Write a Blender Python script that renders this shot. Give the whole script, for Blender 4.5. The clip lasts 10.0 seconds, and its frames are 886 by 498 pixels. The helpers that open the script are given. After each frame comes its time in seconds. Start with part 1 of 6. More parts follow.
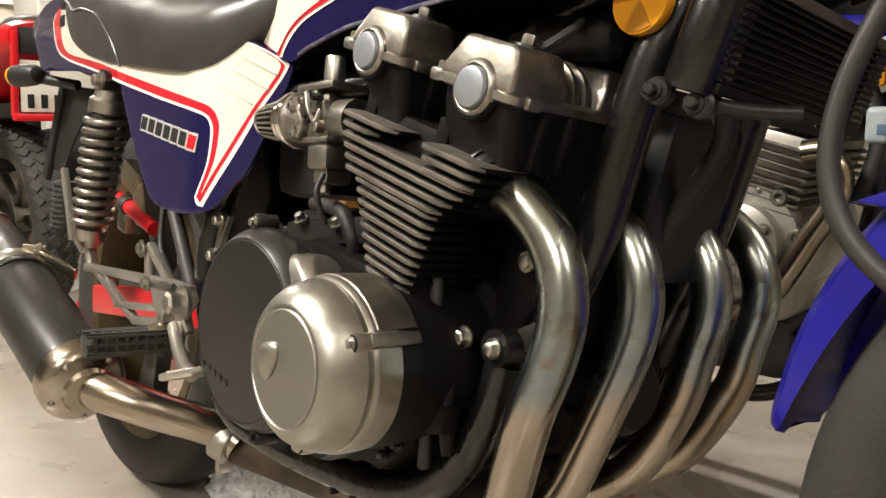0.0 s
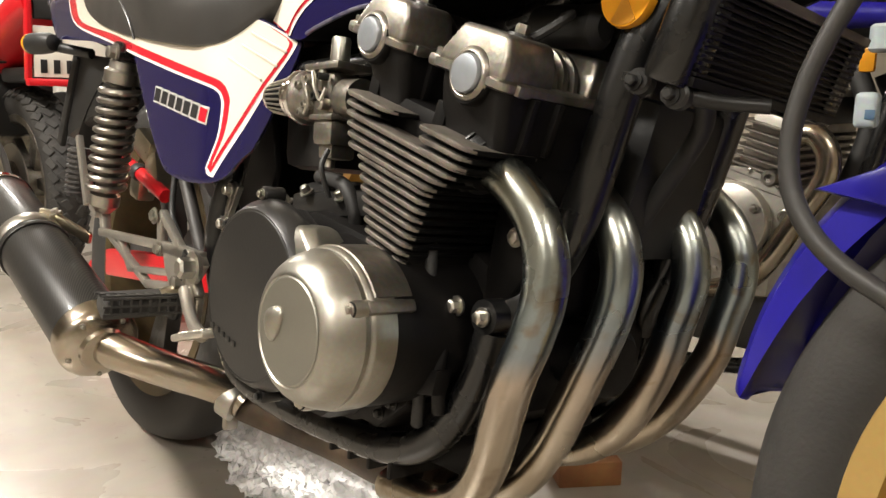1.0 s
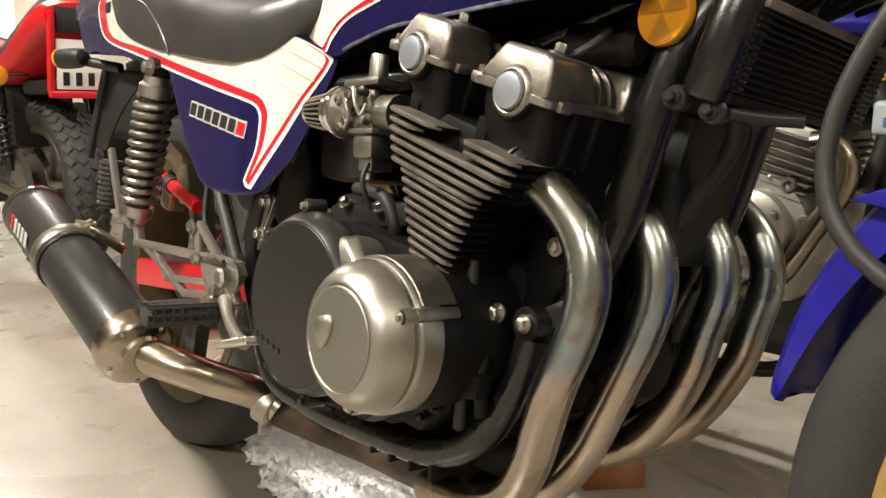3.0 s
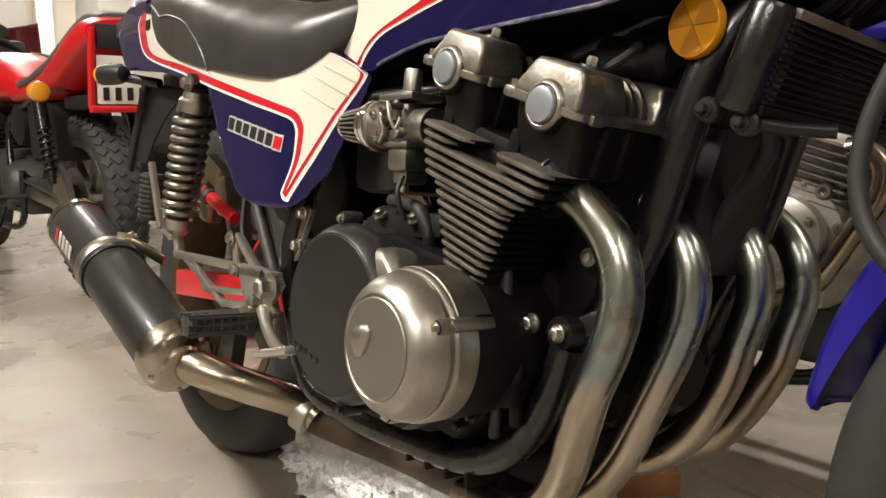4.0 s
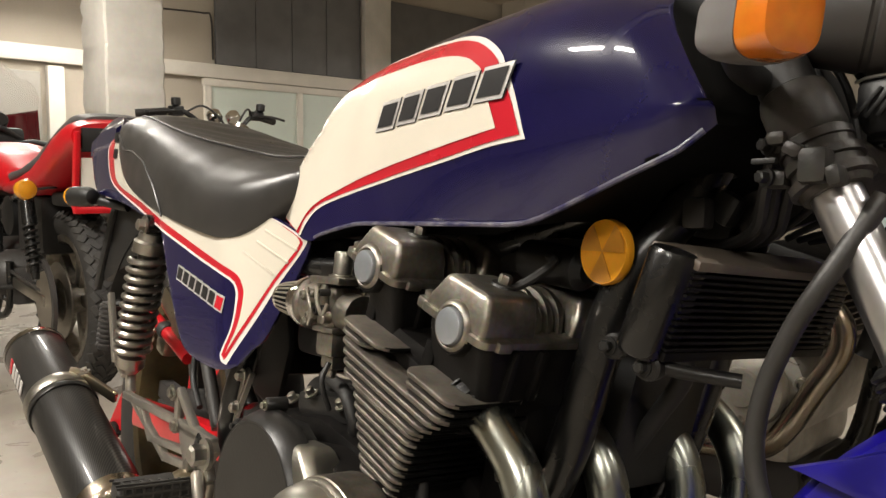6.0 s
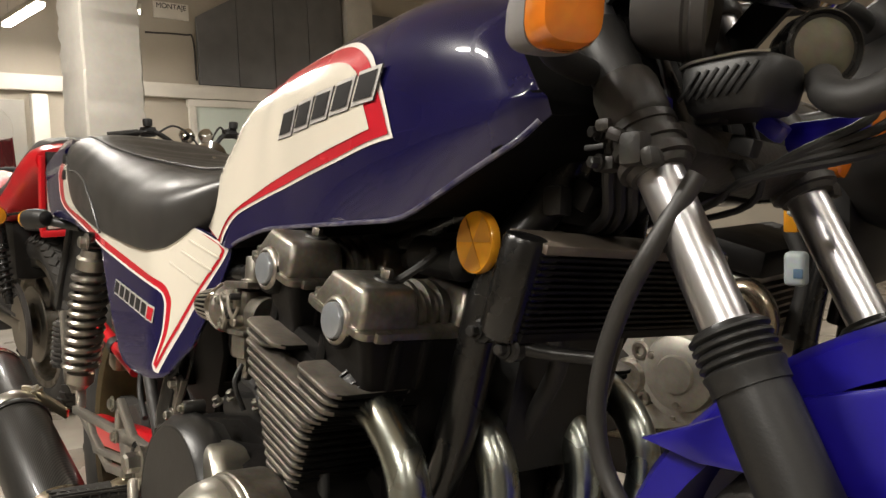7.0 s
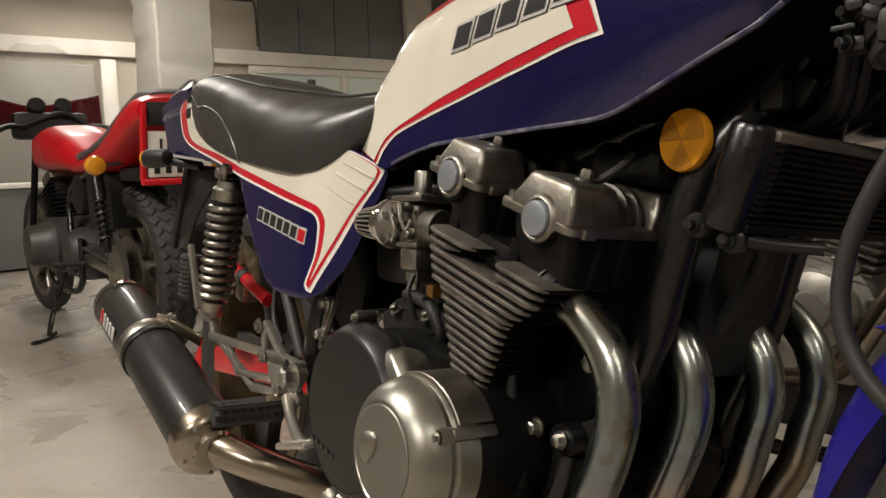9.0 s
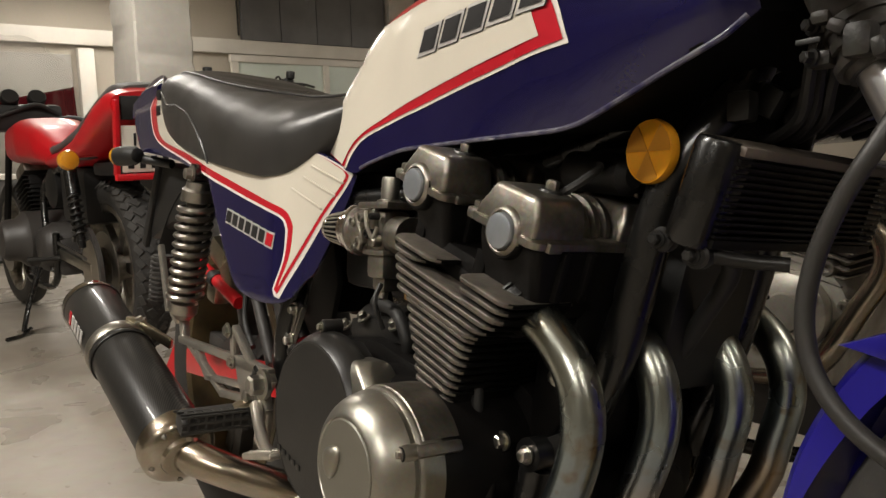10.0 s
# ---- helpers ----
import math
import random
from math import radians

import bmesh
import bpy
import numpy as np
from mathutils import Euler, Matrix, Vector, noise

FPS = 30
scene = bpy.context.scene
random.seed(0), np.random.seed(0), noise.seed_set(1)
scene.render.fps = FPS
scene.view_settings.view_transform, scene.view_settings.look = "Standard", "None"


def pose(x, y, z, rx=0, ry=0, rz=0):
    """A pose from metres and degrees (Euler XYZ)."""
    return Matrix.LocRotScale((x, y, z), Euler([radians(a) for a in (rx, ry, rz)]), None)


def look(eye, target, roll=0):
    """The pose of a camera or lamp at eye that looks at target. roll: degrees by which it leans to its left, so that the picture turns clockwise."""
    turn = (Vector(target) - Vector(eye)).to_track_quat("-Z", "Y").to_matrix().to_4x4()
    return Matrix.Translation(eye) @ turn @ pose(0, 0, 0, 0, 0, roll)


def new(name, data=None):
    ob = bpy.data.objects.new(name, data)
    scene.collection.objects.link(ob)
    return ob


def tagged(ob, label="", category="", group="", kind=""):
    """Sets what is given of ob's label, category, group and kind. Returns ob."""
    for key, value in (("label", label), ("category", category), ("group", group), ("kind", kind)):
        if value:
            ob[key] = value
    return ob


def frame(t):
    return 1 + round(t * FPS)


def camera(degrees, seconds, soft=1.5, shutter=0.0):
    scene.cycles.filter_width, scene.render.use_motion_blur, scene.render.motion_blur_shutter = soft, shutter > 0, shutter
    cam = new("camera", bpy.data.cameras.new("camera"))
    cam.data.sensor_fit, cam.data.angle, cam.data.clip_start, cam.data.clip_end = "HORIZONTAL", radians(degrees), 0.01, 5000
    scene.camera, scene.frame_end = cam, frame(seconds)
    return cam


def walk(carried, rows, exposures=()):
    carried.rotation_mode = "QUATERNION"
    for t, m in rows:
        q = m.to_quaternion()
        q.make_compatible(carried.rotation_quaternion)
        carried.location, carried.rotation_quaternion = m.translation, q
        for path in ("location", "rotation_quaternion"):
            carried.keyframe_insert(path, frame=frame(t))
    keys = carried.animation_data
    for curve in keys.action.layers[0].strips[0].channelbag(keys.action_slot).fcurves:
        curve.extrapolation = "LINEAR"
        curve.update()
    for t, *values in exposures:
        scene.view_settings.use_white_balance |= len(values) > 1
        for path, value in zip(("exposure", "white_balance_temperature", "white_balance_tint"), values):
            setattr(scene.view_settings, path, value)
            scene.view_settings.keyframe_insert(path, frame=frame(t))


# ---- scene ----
cam = camera(58.3, 10.0)
PATH = [
    (0, (1.367, -0.664, 0.633), (0.008, 0.774, 0.339), -0.1),
    (0.5, (1.381, -0.681, 0.605), (0.019, 0.735, 0.231), 0.3),
    (1, (1.407, -0.691, 0.645), (0.046, 0.727, 0.275), 1.0),
    (1.5, (1.421, -0.707, 0.668), (0.065, 0.72, 0.313), 0.3),
    (2, (1.411, -0.722, 0.657), (0.065, 0.714, 0.301), 0.4),
    (2.5, (1.409, -0.727, 0.657), (0.058, 0.706, 0.308), 0.7),
    (3, (1.402, -0.735, 0.654), (0.029, 0.674, 0.297), 0.5),
    (4.5, (1.425, -0.748, 0.663), (-0.018, 0.598, 0.333), -0.4),
    (5, (1.459, -0.708, 0.671), (0.029, 0.654, 0.352), -0.1),
    (5.5, (1.431, -0.666, 0.774), (-0.007, 0.7, 0.521), 0.4),
    (5.7, (1.425, -0.666, 0.799), (-0.021, 0.702, 0.606), 1.0),
    (6.8, (1.532, -0.604, 0.779), (0.057, 0.737, 0.62), -1.9),
    (7, (1.536, -0.601, 0.783), (0.079, 0.759, 0.623), -2.1),
    (7.5, (1.536, -0.626, 0.797), (0.066, 0.725, 0.682), -2.0),
    (8, (1.512, -0.634, 0.793), (0.004, 0.675, 0.685), -1.6),
    (8.5, (1.481, -0.656, 0.767), (-0.038, 0.636, 0.615), -1.3),
    (9, (1.452, -0.716, 0.723), (-0.081, 0.549, 0.496), -1.8),
    (9.5, (1.454, -0.712, 0.738), (-0.098, 0.526, 0.493), -1.9),
    (10, (1.451, -0.689, 0.742), (-0.054, 0.602, 0.486), -1.8),
]
EXPOSURES = [(0.0, 0.54), (1.5, 0.68), (3.2, 0.53), (4.5, 0.13), (5.5, 0.24), (6.8, -0.15), (7.0, 0.0), (7.5, 0.18), (8.0, -0.2), (9.0, -0.42), (10.0, -0.42)]
walk(cam, [(t, look(eye, target, roll)) for t, eye, target, roll in PATH], EXPOSURES)

# ---- light ----
world = bpy.data.worlds.new("world")
scene.world = world
world.use_nodes = True
world.node_tree.nodes["Background"].inputs[0].default_value = (1.0, 0.86, 0.7, 1)
world.node_tree.nodes["Background"].inputs[1].default_value = 0.05

CEIL, HANG = 4.0, 2.78
# The first two hang in view; the rest are unseen, added as fill light.
LAMPS = [(-7.8, 2.1, 20), (-7.6, 3.0, 30), (-6.0, 8.3, 66), (-4.2, 0.8, 46), (-0.2, 2.6, 50), (-0.5, -1.7, 138), (1.9, -3.1, 72), (3.0, 1.2, 17), (3.6, -1.2, 14)]
for lx, ly, watts in LAMPS:
    lamp = bpy.data.lights.new("tube_or_fill_light", "AREA")
    lamp.shape, lamp.size, lamp.size_y = "RECTANGLE", 1.2, 0.12
    lamp.energy, lamp.color = watts, (1.0, 0.945, 0.855)
    new("tube_or_fill_light", lamp).matrix_basis = pose(lx, ly, HANG - 0.065, 0, 0, 0)


# ---- materials ----
def material(name, base, rough=0.5, metal=0.0, grain=60.0, vary=0.12, bump=0.0, coat=0.0, blotch=4.0, second=None, amount=0.5, rough_vary=0.1, gloss=0.5):
    """Principled surface: base colour broken by a coarse blotch and a fine grain, roughness varied likewise."""
    m = bpy.data.materials.new(name)
    m.use_nodes = True
    nt = m.node_tree
    n, l = nt.nodes, nt.links
    p = n["Principled BSDF"]
    co = n.new("ShaderNodeTexCoord")
    big, fine = n.new("ShaderNodeTexNoise"), n.new("ShaderNodeTexNoise")
    big.inputs["Scale"].default_value, fine.inputs["Scale"].default_value = blotch, grain
    big.inputs["Detail"].default_value, fine.inputs["Detail"].default_value = 5, 4
    for t in (big, fine):
        l.new(co.outputs["Object"], t.inputs["Vector"])
    ramp = n.new("ShaderNodeMapRange")
    ramp.inputs["From Min"].default_value, ramp.inputs["From Max"].default_value = 0.35, 0.68
    l.new(big.outputs["Fac"], ramp.inputs["Value"])
    mix = n.new("ShaderNodeMix")
    mix.data_type = "RGBA"
    mix.inputs["A"].default_value = (*base, 1)
    other = second or [c * (1 - vary) for c in base]
    mix.inputs["B"].default_value = (*other, 1)
    scale = n.new("ShaderNodeMath")
    scale.operation = "MULTIPLY"
    scale.inputs[1].default_value = amount if second else 1.0
    l.new(ramp.outputs["Result"], scale.inputs[0])
    l.new(scale.outputs[0], mix.inputs["Factor"])
    mix2 = n.new("ShaderNodeMix")
    mix2.data_type, mix2.blend_type = "RGBA", "MULTIPLY"
    mix2.inputs["Factor"].default_value = vary
    l.new(mix.outputs["Result"], mix2.inputs["A"])
    l.new(fine.outputs["Color"], mix2.inputs["B"])
    l.new(mix2.outputs["Result"], p.inputs["Base Color"])
    rr = n.new("ShaderNodeMapRange")
    rr.inputs["To Min"].default_value, rr.inputs["To Max"].default_value = max(0.02, rough - rough_vary), min(1, rough + rough_vary)
    l.new(big.outputs["Fac"], rr.inputs["Value"])
    l.new(rr.outputs["Result"], p.inputs["Roughness"])
    p.inputs["Metallic"].default_value = metal
    p.inputs["Specular IOR Level"].default_value = gloss
    p.inputs["Coat Weight"].default_value = coat
    p.inputs["Coat Roughness"].default_value = 0.04
    if bump:
        b = n.new("ShaderNodeBump")
        b.inputs["Strength"].default_value, b.inputs["Distance"].default_value = bump, 0.002
        l.new(fine.outputs["Fac"], b.inputs["Height"])
        l.new(b.outputs["Normal"], p.inputs["Normal"])
    return m


def glowing(name, colour, strength):
    m = bpy.data.materials.new(name)
    m.use_nodes = True
    p = m.node_tree.nodes["Principled BSDF"]
    p.inputs["Base Color"].default_value = (*colour, 1)
    p.inputs["Emission Color"].default_value = (*colour, 1)
    p.inputs["Emission Strength"].default_value = strength
    return m


def see_through(name, colour, rough=0.02, ior=1.2):
    m = bpy.data.materials.new(name)
    m.use_nodes = True
    p = m.node_tree.nodes["Principled BSDF"]
    p.inputs["Base Color"].default_value = (*colour, 1)
    p.inputs["Roughness"].default_value = rough
    p.inputs["Transmission Weight"].default_value = 1.0
    p.inputs["IOR"].default_value = ior
    return m


BLUE = material("blue_paint", (0.0072, 0.0056, 0.047), 0.26, coat=1.0, vary=0.1, grain=400, rough_vary=0.05, gloss=0.1)
# Blue with pale flecks that paint glints along the tank's seam lip.
GLINT_BLUE = material("glint_flecked_blue_paint", (0.0090, 0.0066, 0.058), 0.35, coat=0.4, vary=0.2, grain=300, second=(0.40, 0.38, 0.36), amount=0.30, blotch=70, rough_vary=0.1)
BRIGHT_BLUE = material("bright_blue_plastic", (0.009, 0.005, 0.22), 0.32, coat=0.12, vary=0.15, grain=300)
CREAM = material("cream_paint", (0.72, 0.67, 0.57), 0.2, coat=0.9, vary=0.06, grain=300, rough_vary=0.06)
WHITE_LINE = material("white_line", (0.78, 0.72, 0.68), 0.3, coat=0.5, vary=0.05)
RED = material("red_stripe", (0.52, 0.012, 0.025), 0.25, coat=0.7, vary=0.08)
RED_PAINT = material("red_paint", (0.50, 0.006, 0.012), 0.35, coat=0.15, vary=0.1)
DARK_RED = material("dark_red_paint", (0.10, 0.008, 0.012), 0.2, coat=1.0, vary=0.1)
GREY_SEAT = material("grey_vinyl", (0.085, 0.083, 0.08), 0.55, bump=0.2, grain=700, vary=0.2)
SEAT = material("black_vinyl", (0.028, 0.0265, 0.025), 0.37, bump=0.12, grain=900, vary=0.25, rough_vary=0.20, gloss=0.6, blotch=11, second=(0.042, 0.039, 0.036), amount=0.5)
BLACK = material("black_engine_paint", (0.0045, 0.0042, 0.004), 0.45, vary=0.3, grain=200, bump=0.12, rough_vary=0.15, second=(0.011, 0.009, 0.008), amount=0.4, blotch=24, gloss=0.15)
# Matt black of fins and filters; also paints the shade on the tank's underside.
FIN_AND_SHADE_BLACK = material("matt_black_fin_and_shade", (0.003, 0.0028, 0.0026), 0.75, vary=0.3, grain=200, gloss=0.08)
BLACK_COVER = material("black_satin_cover", (0.013, 0.0125, 0.012), 0.36, vary=0.3, grain=300, bump=0.08, blotch=18, gloss=0.35, second=(0.022, 0.020, 0.018), amount=0.5)
FRAME = material("black_gloss_frame", (0.006, 0.0058, 0.0056), 0.28, vary=0.25, coat=0.12, blotch=20, grain=160, bump=0.05)
RUBBER = material("tyre_rubber", (0.019, 0.0175, 0.016), 0.72, vary=0.35, grain=250, bump=0.25, second=(0.036, 0.032, 0.027), amount=0.7, blotch=14)
CAST_BLACK = material("cast_black", (0.022, 0.020, 0.018), 0.45, vary=0.4, grain=140, bump=0.3, second=(0.060, 0.052, 0.045), amount=0.6, blotch=40, gloss=0.3)
HOSE_GREY = material("dusty_hose", (0.026, 0.024, 0.022), 0.5, vary=0.3, grain=300, bump=0.1)
PLASTIC = material("black_plastic", (0.007, 0.0066, 0.0063), 0.5, vary=0.25, grain=400, bump=0.1)
HOSE = material("hose_rubber", (0.016, 0.015, 0.014), 0.6, vary=0.3, grain=300, bump=0.1)
ALU = material("aged_aluminium", (0.46, 0.432, 0.382), 0.42, 1.0, vary=0.45, grain=210, bump=0.16, second=(0.15, 0.125, 0.095), amount=0.75, blotch=30, rough_vary=0.18)
ALU_COVER = material("polished_aluminium", (0.42, 0.41, 0.365), 0.38, 1.0, vary=0.25, grain=260, bump=0.04, second=(0.33, 0.30, 0.25), amount=0.6, blotch=26, rough_vary=0.12)
BRUSHED = material("brushed_aluminium", (0.34, 0.335, 0.30), 0.42, 1.0, vary=0.12, grain=500, bump=0.02, rough_vary=0.05, blotch=10)
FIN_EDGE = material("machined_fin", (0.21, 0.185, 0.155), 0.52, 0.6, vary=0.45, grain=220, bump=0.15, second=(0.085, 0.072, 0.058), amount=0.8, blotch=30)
FIN_TOP = material("dark_grey_fin_face", (0.050, 0.044, 0.037), 0.5, 0.3, vary=0.4, grain=200, bump=0.12, second=(0.018, 0.016, 0.014), amount=0.8, blotch=26)
PALE_ALU = material("pale_plate", (0.62, 0.58, 0.51), 0.32, 0.85, vary=0.2, grain=240, blotch=20)
GOLD_ALU = material("anodised_plate", (0.50, 0.44, 0.33), 0.3, 1.0, vary=0.2, grain=240, blotch=20)
HARD_CHROME = material("hard_chrome", (0.56, 0.56, 0.575), 0.33, 1.0, vary=0.1, grain=160, rough_vary=0.05)
CHROME = material("chrome", (0.72, 0.70, 0.68), 0.07, 1.0, vary=0.1, grain=120, rough_vary=0.05)
STEEL = material("stainless_link", (0.46, 0.41, 0.335), 0.24, 1.0, vary=0.3, grain=150, second=(0.36, 0.27, 0.17), amount=0.5, blotch=14, rough_vary=0.08)
RUST = material("rusty_collector", (0.038, 0.027, 0.019), 0.6, 0.3, vary=0.4, grain=120, bump=0.15, second=(0.15, 0.10, 0.06), amount=0.8, blotch=13)
BOLT = material("zinc_bolt", (0.55, 0.52, 0.46), 0.35, 1.0, vary=0.3, grain=200)
CAP = material("pale_cap", (0.42, 0.45, 0.49), 0.36, 0.7, vary=0.15, grain=300, blotch=40)
AMBER = material("amber_lens", (0.78, 0.33, 0.02), 0.22, coat=0.5, vary=0.25, grain=160)
AMBER_DARK = material("amber_facet", (0.48, 0.20, 0.02), 0.3, coat=0.5, vary=0.2, grain=300)
ORANGE = material("orange_lens", (0.62, 0.15, 0.010), 0.18, coat=0.8, vary=0.35, grain=90, second=(0.80, 0.26, 0.02), amount=0.6, blotch=22)
GREY_HOUSING = material("grey_housing", (0.045, 0.041, 0.038), 0.5, vary=0.2, grain=250)
BOTTLE = material("milky_plastic", (0.50, 0.56, 0.58), 0.35, vary=0.3, grain=120, second=(0.35, 0.42, 0.46), amount=0.7, blotch=30)
FADED_BLUE = material("faded_blue", (0.12, 0.22, 0.36), 0.5, vary=0.4, grain=160)
BROWN_GREY = material("matt_brown_grey", (0.14, 0.115, 0.09), 0.6, vary=0.3, grain=140)
SPRING = material("worn_spring_steel", (0.36, 0.33, 0.29), 0.3, 0.9, vary=0.3, grain=160)
DULL_BRASS = material("dull_brass", (0.16, 0.14, 0.095), 0.55, 0.4, vary=0.4, grain=120, bump=0.2, blotch=40)
GREY_PLASTIC = material("grey_plastic", (0.13, 0.12, 0.115), 0.5, vary=0.2, grain=250)
# Darker copy of the gold rim, with the rear wheel's shade in its colour.
RIM_SHADED = material("shaded_gold_rim", (0.12, 0.085, 0.035), 0.5, 0.6, vary=0.4, grain=120, second=(0.03, 0.024, 0.016), amount=0.7, blotch=14)
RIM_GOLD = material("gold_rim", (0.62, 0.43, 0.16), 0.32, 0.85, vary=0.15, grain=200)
SILVER_LETTER = material("silver_outline", (0.62, 0.60, 0.58), 0.3, 0.4, vary=0.05)
INK = material("dark_mark", (0.018, 0.017, 0.017), 0.55, vary=0.1, gloss=0.2)
WALL = material("beige_wall", (0.50, 0.45, 0.37), 0.8, vary=0.1, grain=40, bump=0.1, blotch=1.2)
PILLAR = material("rough_plaster", (0.66, 0.63, 0.57), 0.85, vary=0.15, grain=30, bump=0.4, blotch=3)
WHITE_PAINT = material("white_paint", (0.78, 0.74, 0.66), 0.5, vary=0.08, grain=60)
DOOR_PAINT = material("door_paint", (0.33, 0.31, 0.27), 0.5, vary=0.1, grain=40, blotch=1.5)
CEILING = material("ceiling_paint", (0.60, 0.52, 0.41), 0.85, vary=0.1, grain=30, blotch=1.0)
DARK_PANEL = material("dark_grey_panel", (0.165, 0.163, 0.162), 0.5, vary=0.15, grain=80)
WOOD = material("pine_block", (0.42, 0.20, 0.07), 0.6, vary=0.3, grain=90, second=(0.20, 0.06, 0.03), amount=0.7, blotch=12)
FOIL = material("crumpled_foil", (0.95, 0.94, 0.93), 0.45, 0.1, vary=0.15, grain=140, bump=0.5)
FROST = material("frosted_pane", (0.74, 0.82, 0.75), 0.18, vary=0.06, grain=20, blotch=1.5)
GLASS = see_through("clear_glass", (0.9, 0.95, 0.93))
CAST_ALU = material("matt_cast_aluminium", (0.52, 0.50, 0.45), 0.45, 0.75, vary=0.3, grain=160, bump=0.12, second=(0.34, 0.31, 0.26), amount=0.6, blotch=30)
SCREEN = material("windscreen_acrylic", (0.85, 0.83, 0.80), 0.08, vary=0.05, rough_vary=0.02)
SCREEN.node_tree.nodes["Principled BSDF"].inputs["Alpha"].default_value = 0.10


def floor_material():
    """Sealed concrete: warm grey with broad stains, scuffs and a dull polish."""
    m = material("sealed_concrete", (0.335, 0.303, 0.258), 0.36, vary=0.18, grain=26, second=(0.24, 0.203, 0.162), amount=0.75, blotch=1.3, bump=0.05, rough_vary=0.16)
    nt = m.node_tree
    n, l = nt.nodes, nt.links
    p = n["Principled BSDF"]
    co = n.new("ShaderNodeTexCoord")
    old = p.inputs["Base Color"].links[0].from_socket
    for scale, lo, hi, colour, amount in ((2.1, .50, .72, (0.43, 0.41, 0.37, 1), .30), (7.5, .56, .74, (0.20, 0.17, 0.135, 1), .40), (38.0, .66, .72, (0.16, 0.13, 0.10, 1), .6)):
        t = n.new("ShaderNodeTexNoise")
        t.inputs["Scale"].default_value, t.inputs["Detail"].default_value, t.inputs["Distortion"].default_value = scale, 8, .6
        l.new(co.outputs["Object"], t.inputs["Vector"])
        r = n.new("ShaderNodeMapRange")
        r.inputs["From Min"].default_value, r.inputs["From Max"].default_value, r.inputs["To Max"].default_value = lo, hi, amount
        l.new(t.outputs["Fac"], r.inputs["Value"])
        x = n.new("ShaderNodeMix")
        x.data_type = "RGBA"
        x.inputs["B"].default_value = colour
        l.new(r.outputs["Result"], x.inputs["Factor"])
        l.new(old, x.inputs["A"])
        old = x.outputs["Result"]
    l.new(old, p.inputs["Base Color"])
    sheen, span = n.new("ShaderNodeTexNoise"), n.new("ShaderNodeMapRange")
    sheen.inputs["Scale"].default_value, sheen.inputs["Detail"].default_value, sheen.inputs["Distortion"].default_value = 2.6, 9, 1.0
    l.new(co.outputs["Object"], sheen.inputs["Vector"])
    span.inputs["From Min"].default_value, span.inputs["From Max"].default_value = .42, .62
    span.inputs["To Min"].default_value, span.inputs["To Max"].default_value = .46, .20
    l.new(sheen.outputs["Fac"], span.inputs["Value"])
    l.new(span.outputs["Result"], p.inputs["Roughness"])
    return m


def carbon_material():
    m = material("carbon_weave", (0.02, 0.019, 0.018), 0.38, vary=0.1, grain=300, coat=0.2, gloss=0.25)
    nt = m.node_tree
    n, l = nt.nodes, nt.links
    co = n.new("ShaderNodeTexCoord")
    w = n.new("ShaderNodeTexWave")
    w.wave_type, w.bands_direction = "BANDS", "DIAGONAL"
    w.inputs["Scale"].default_value = 130
    l.new(co.outputs["Object"], w.inputs["Vector"])
    mix = n.new("ShaderNodeMix")
    mix.data_type = "RGBA"
    mix.inputs["A"].default_value, mix.inputs["B"].default_value = (0.003, 0.003, 0.003, 1), (0.034, 0.032, 0.029, 1)
    l.new(w.outputs["Fac"], mix.inputs["Factor"])
    l.new(mix.outputs["Result"], n["Principled BSDF"].inputs["Base Color"])
    return m


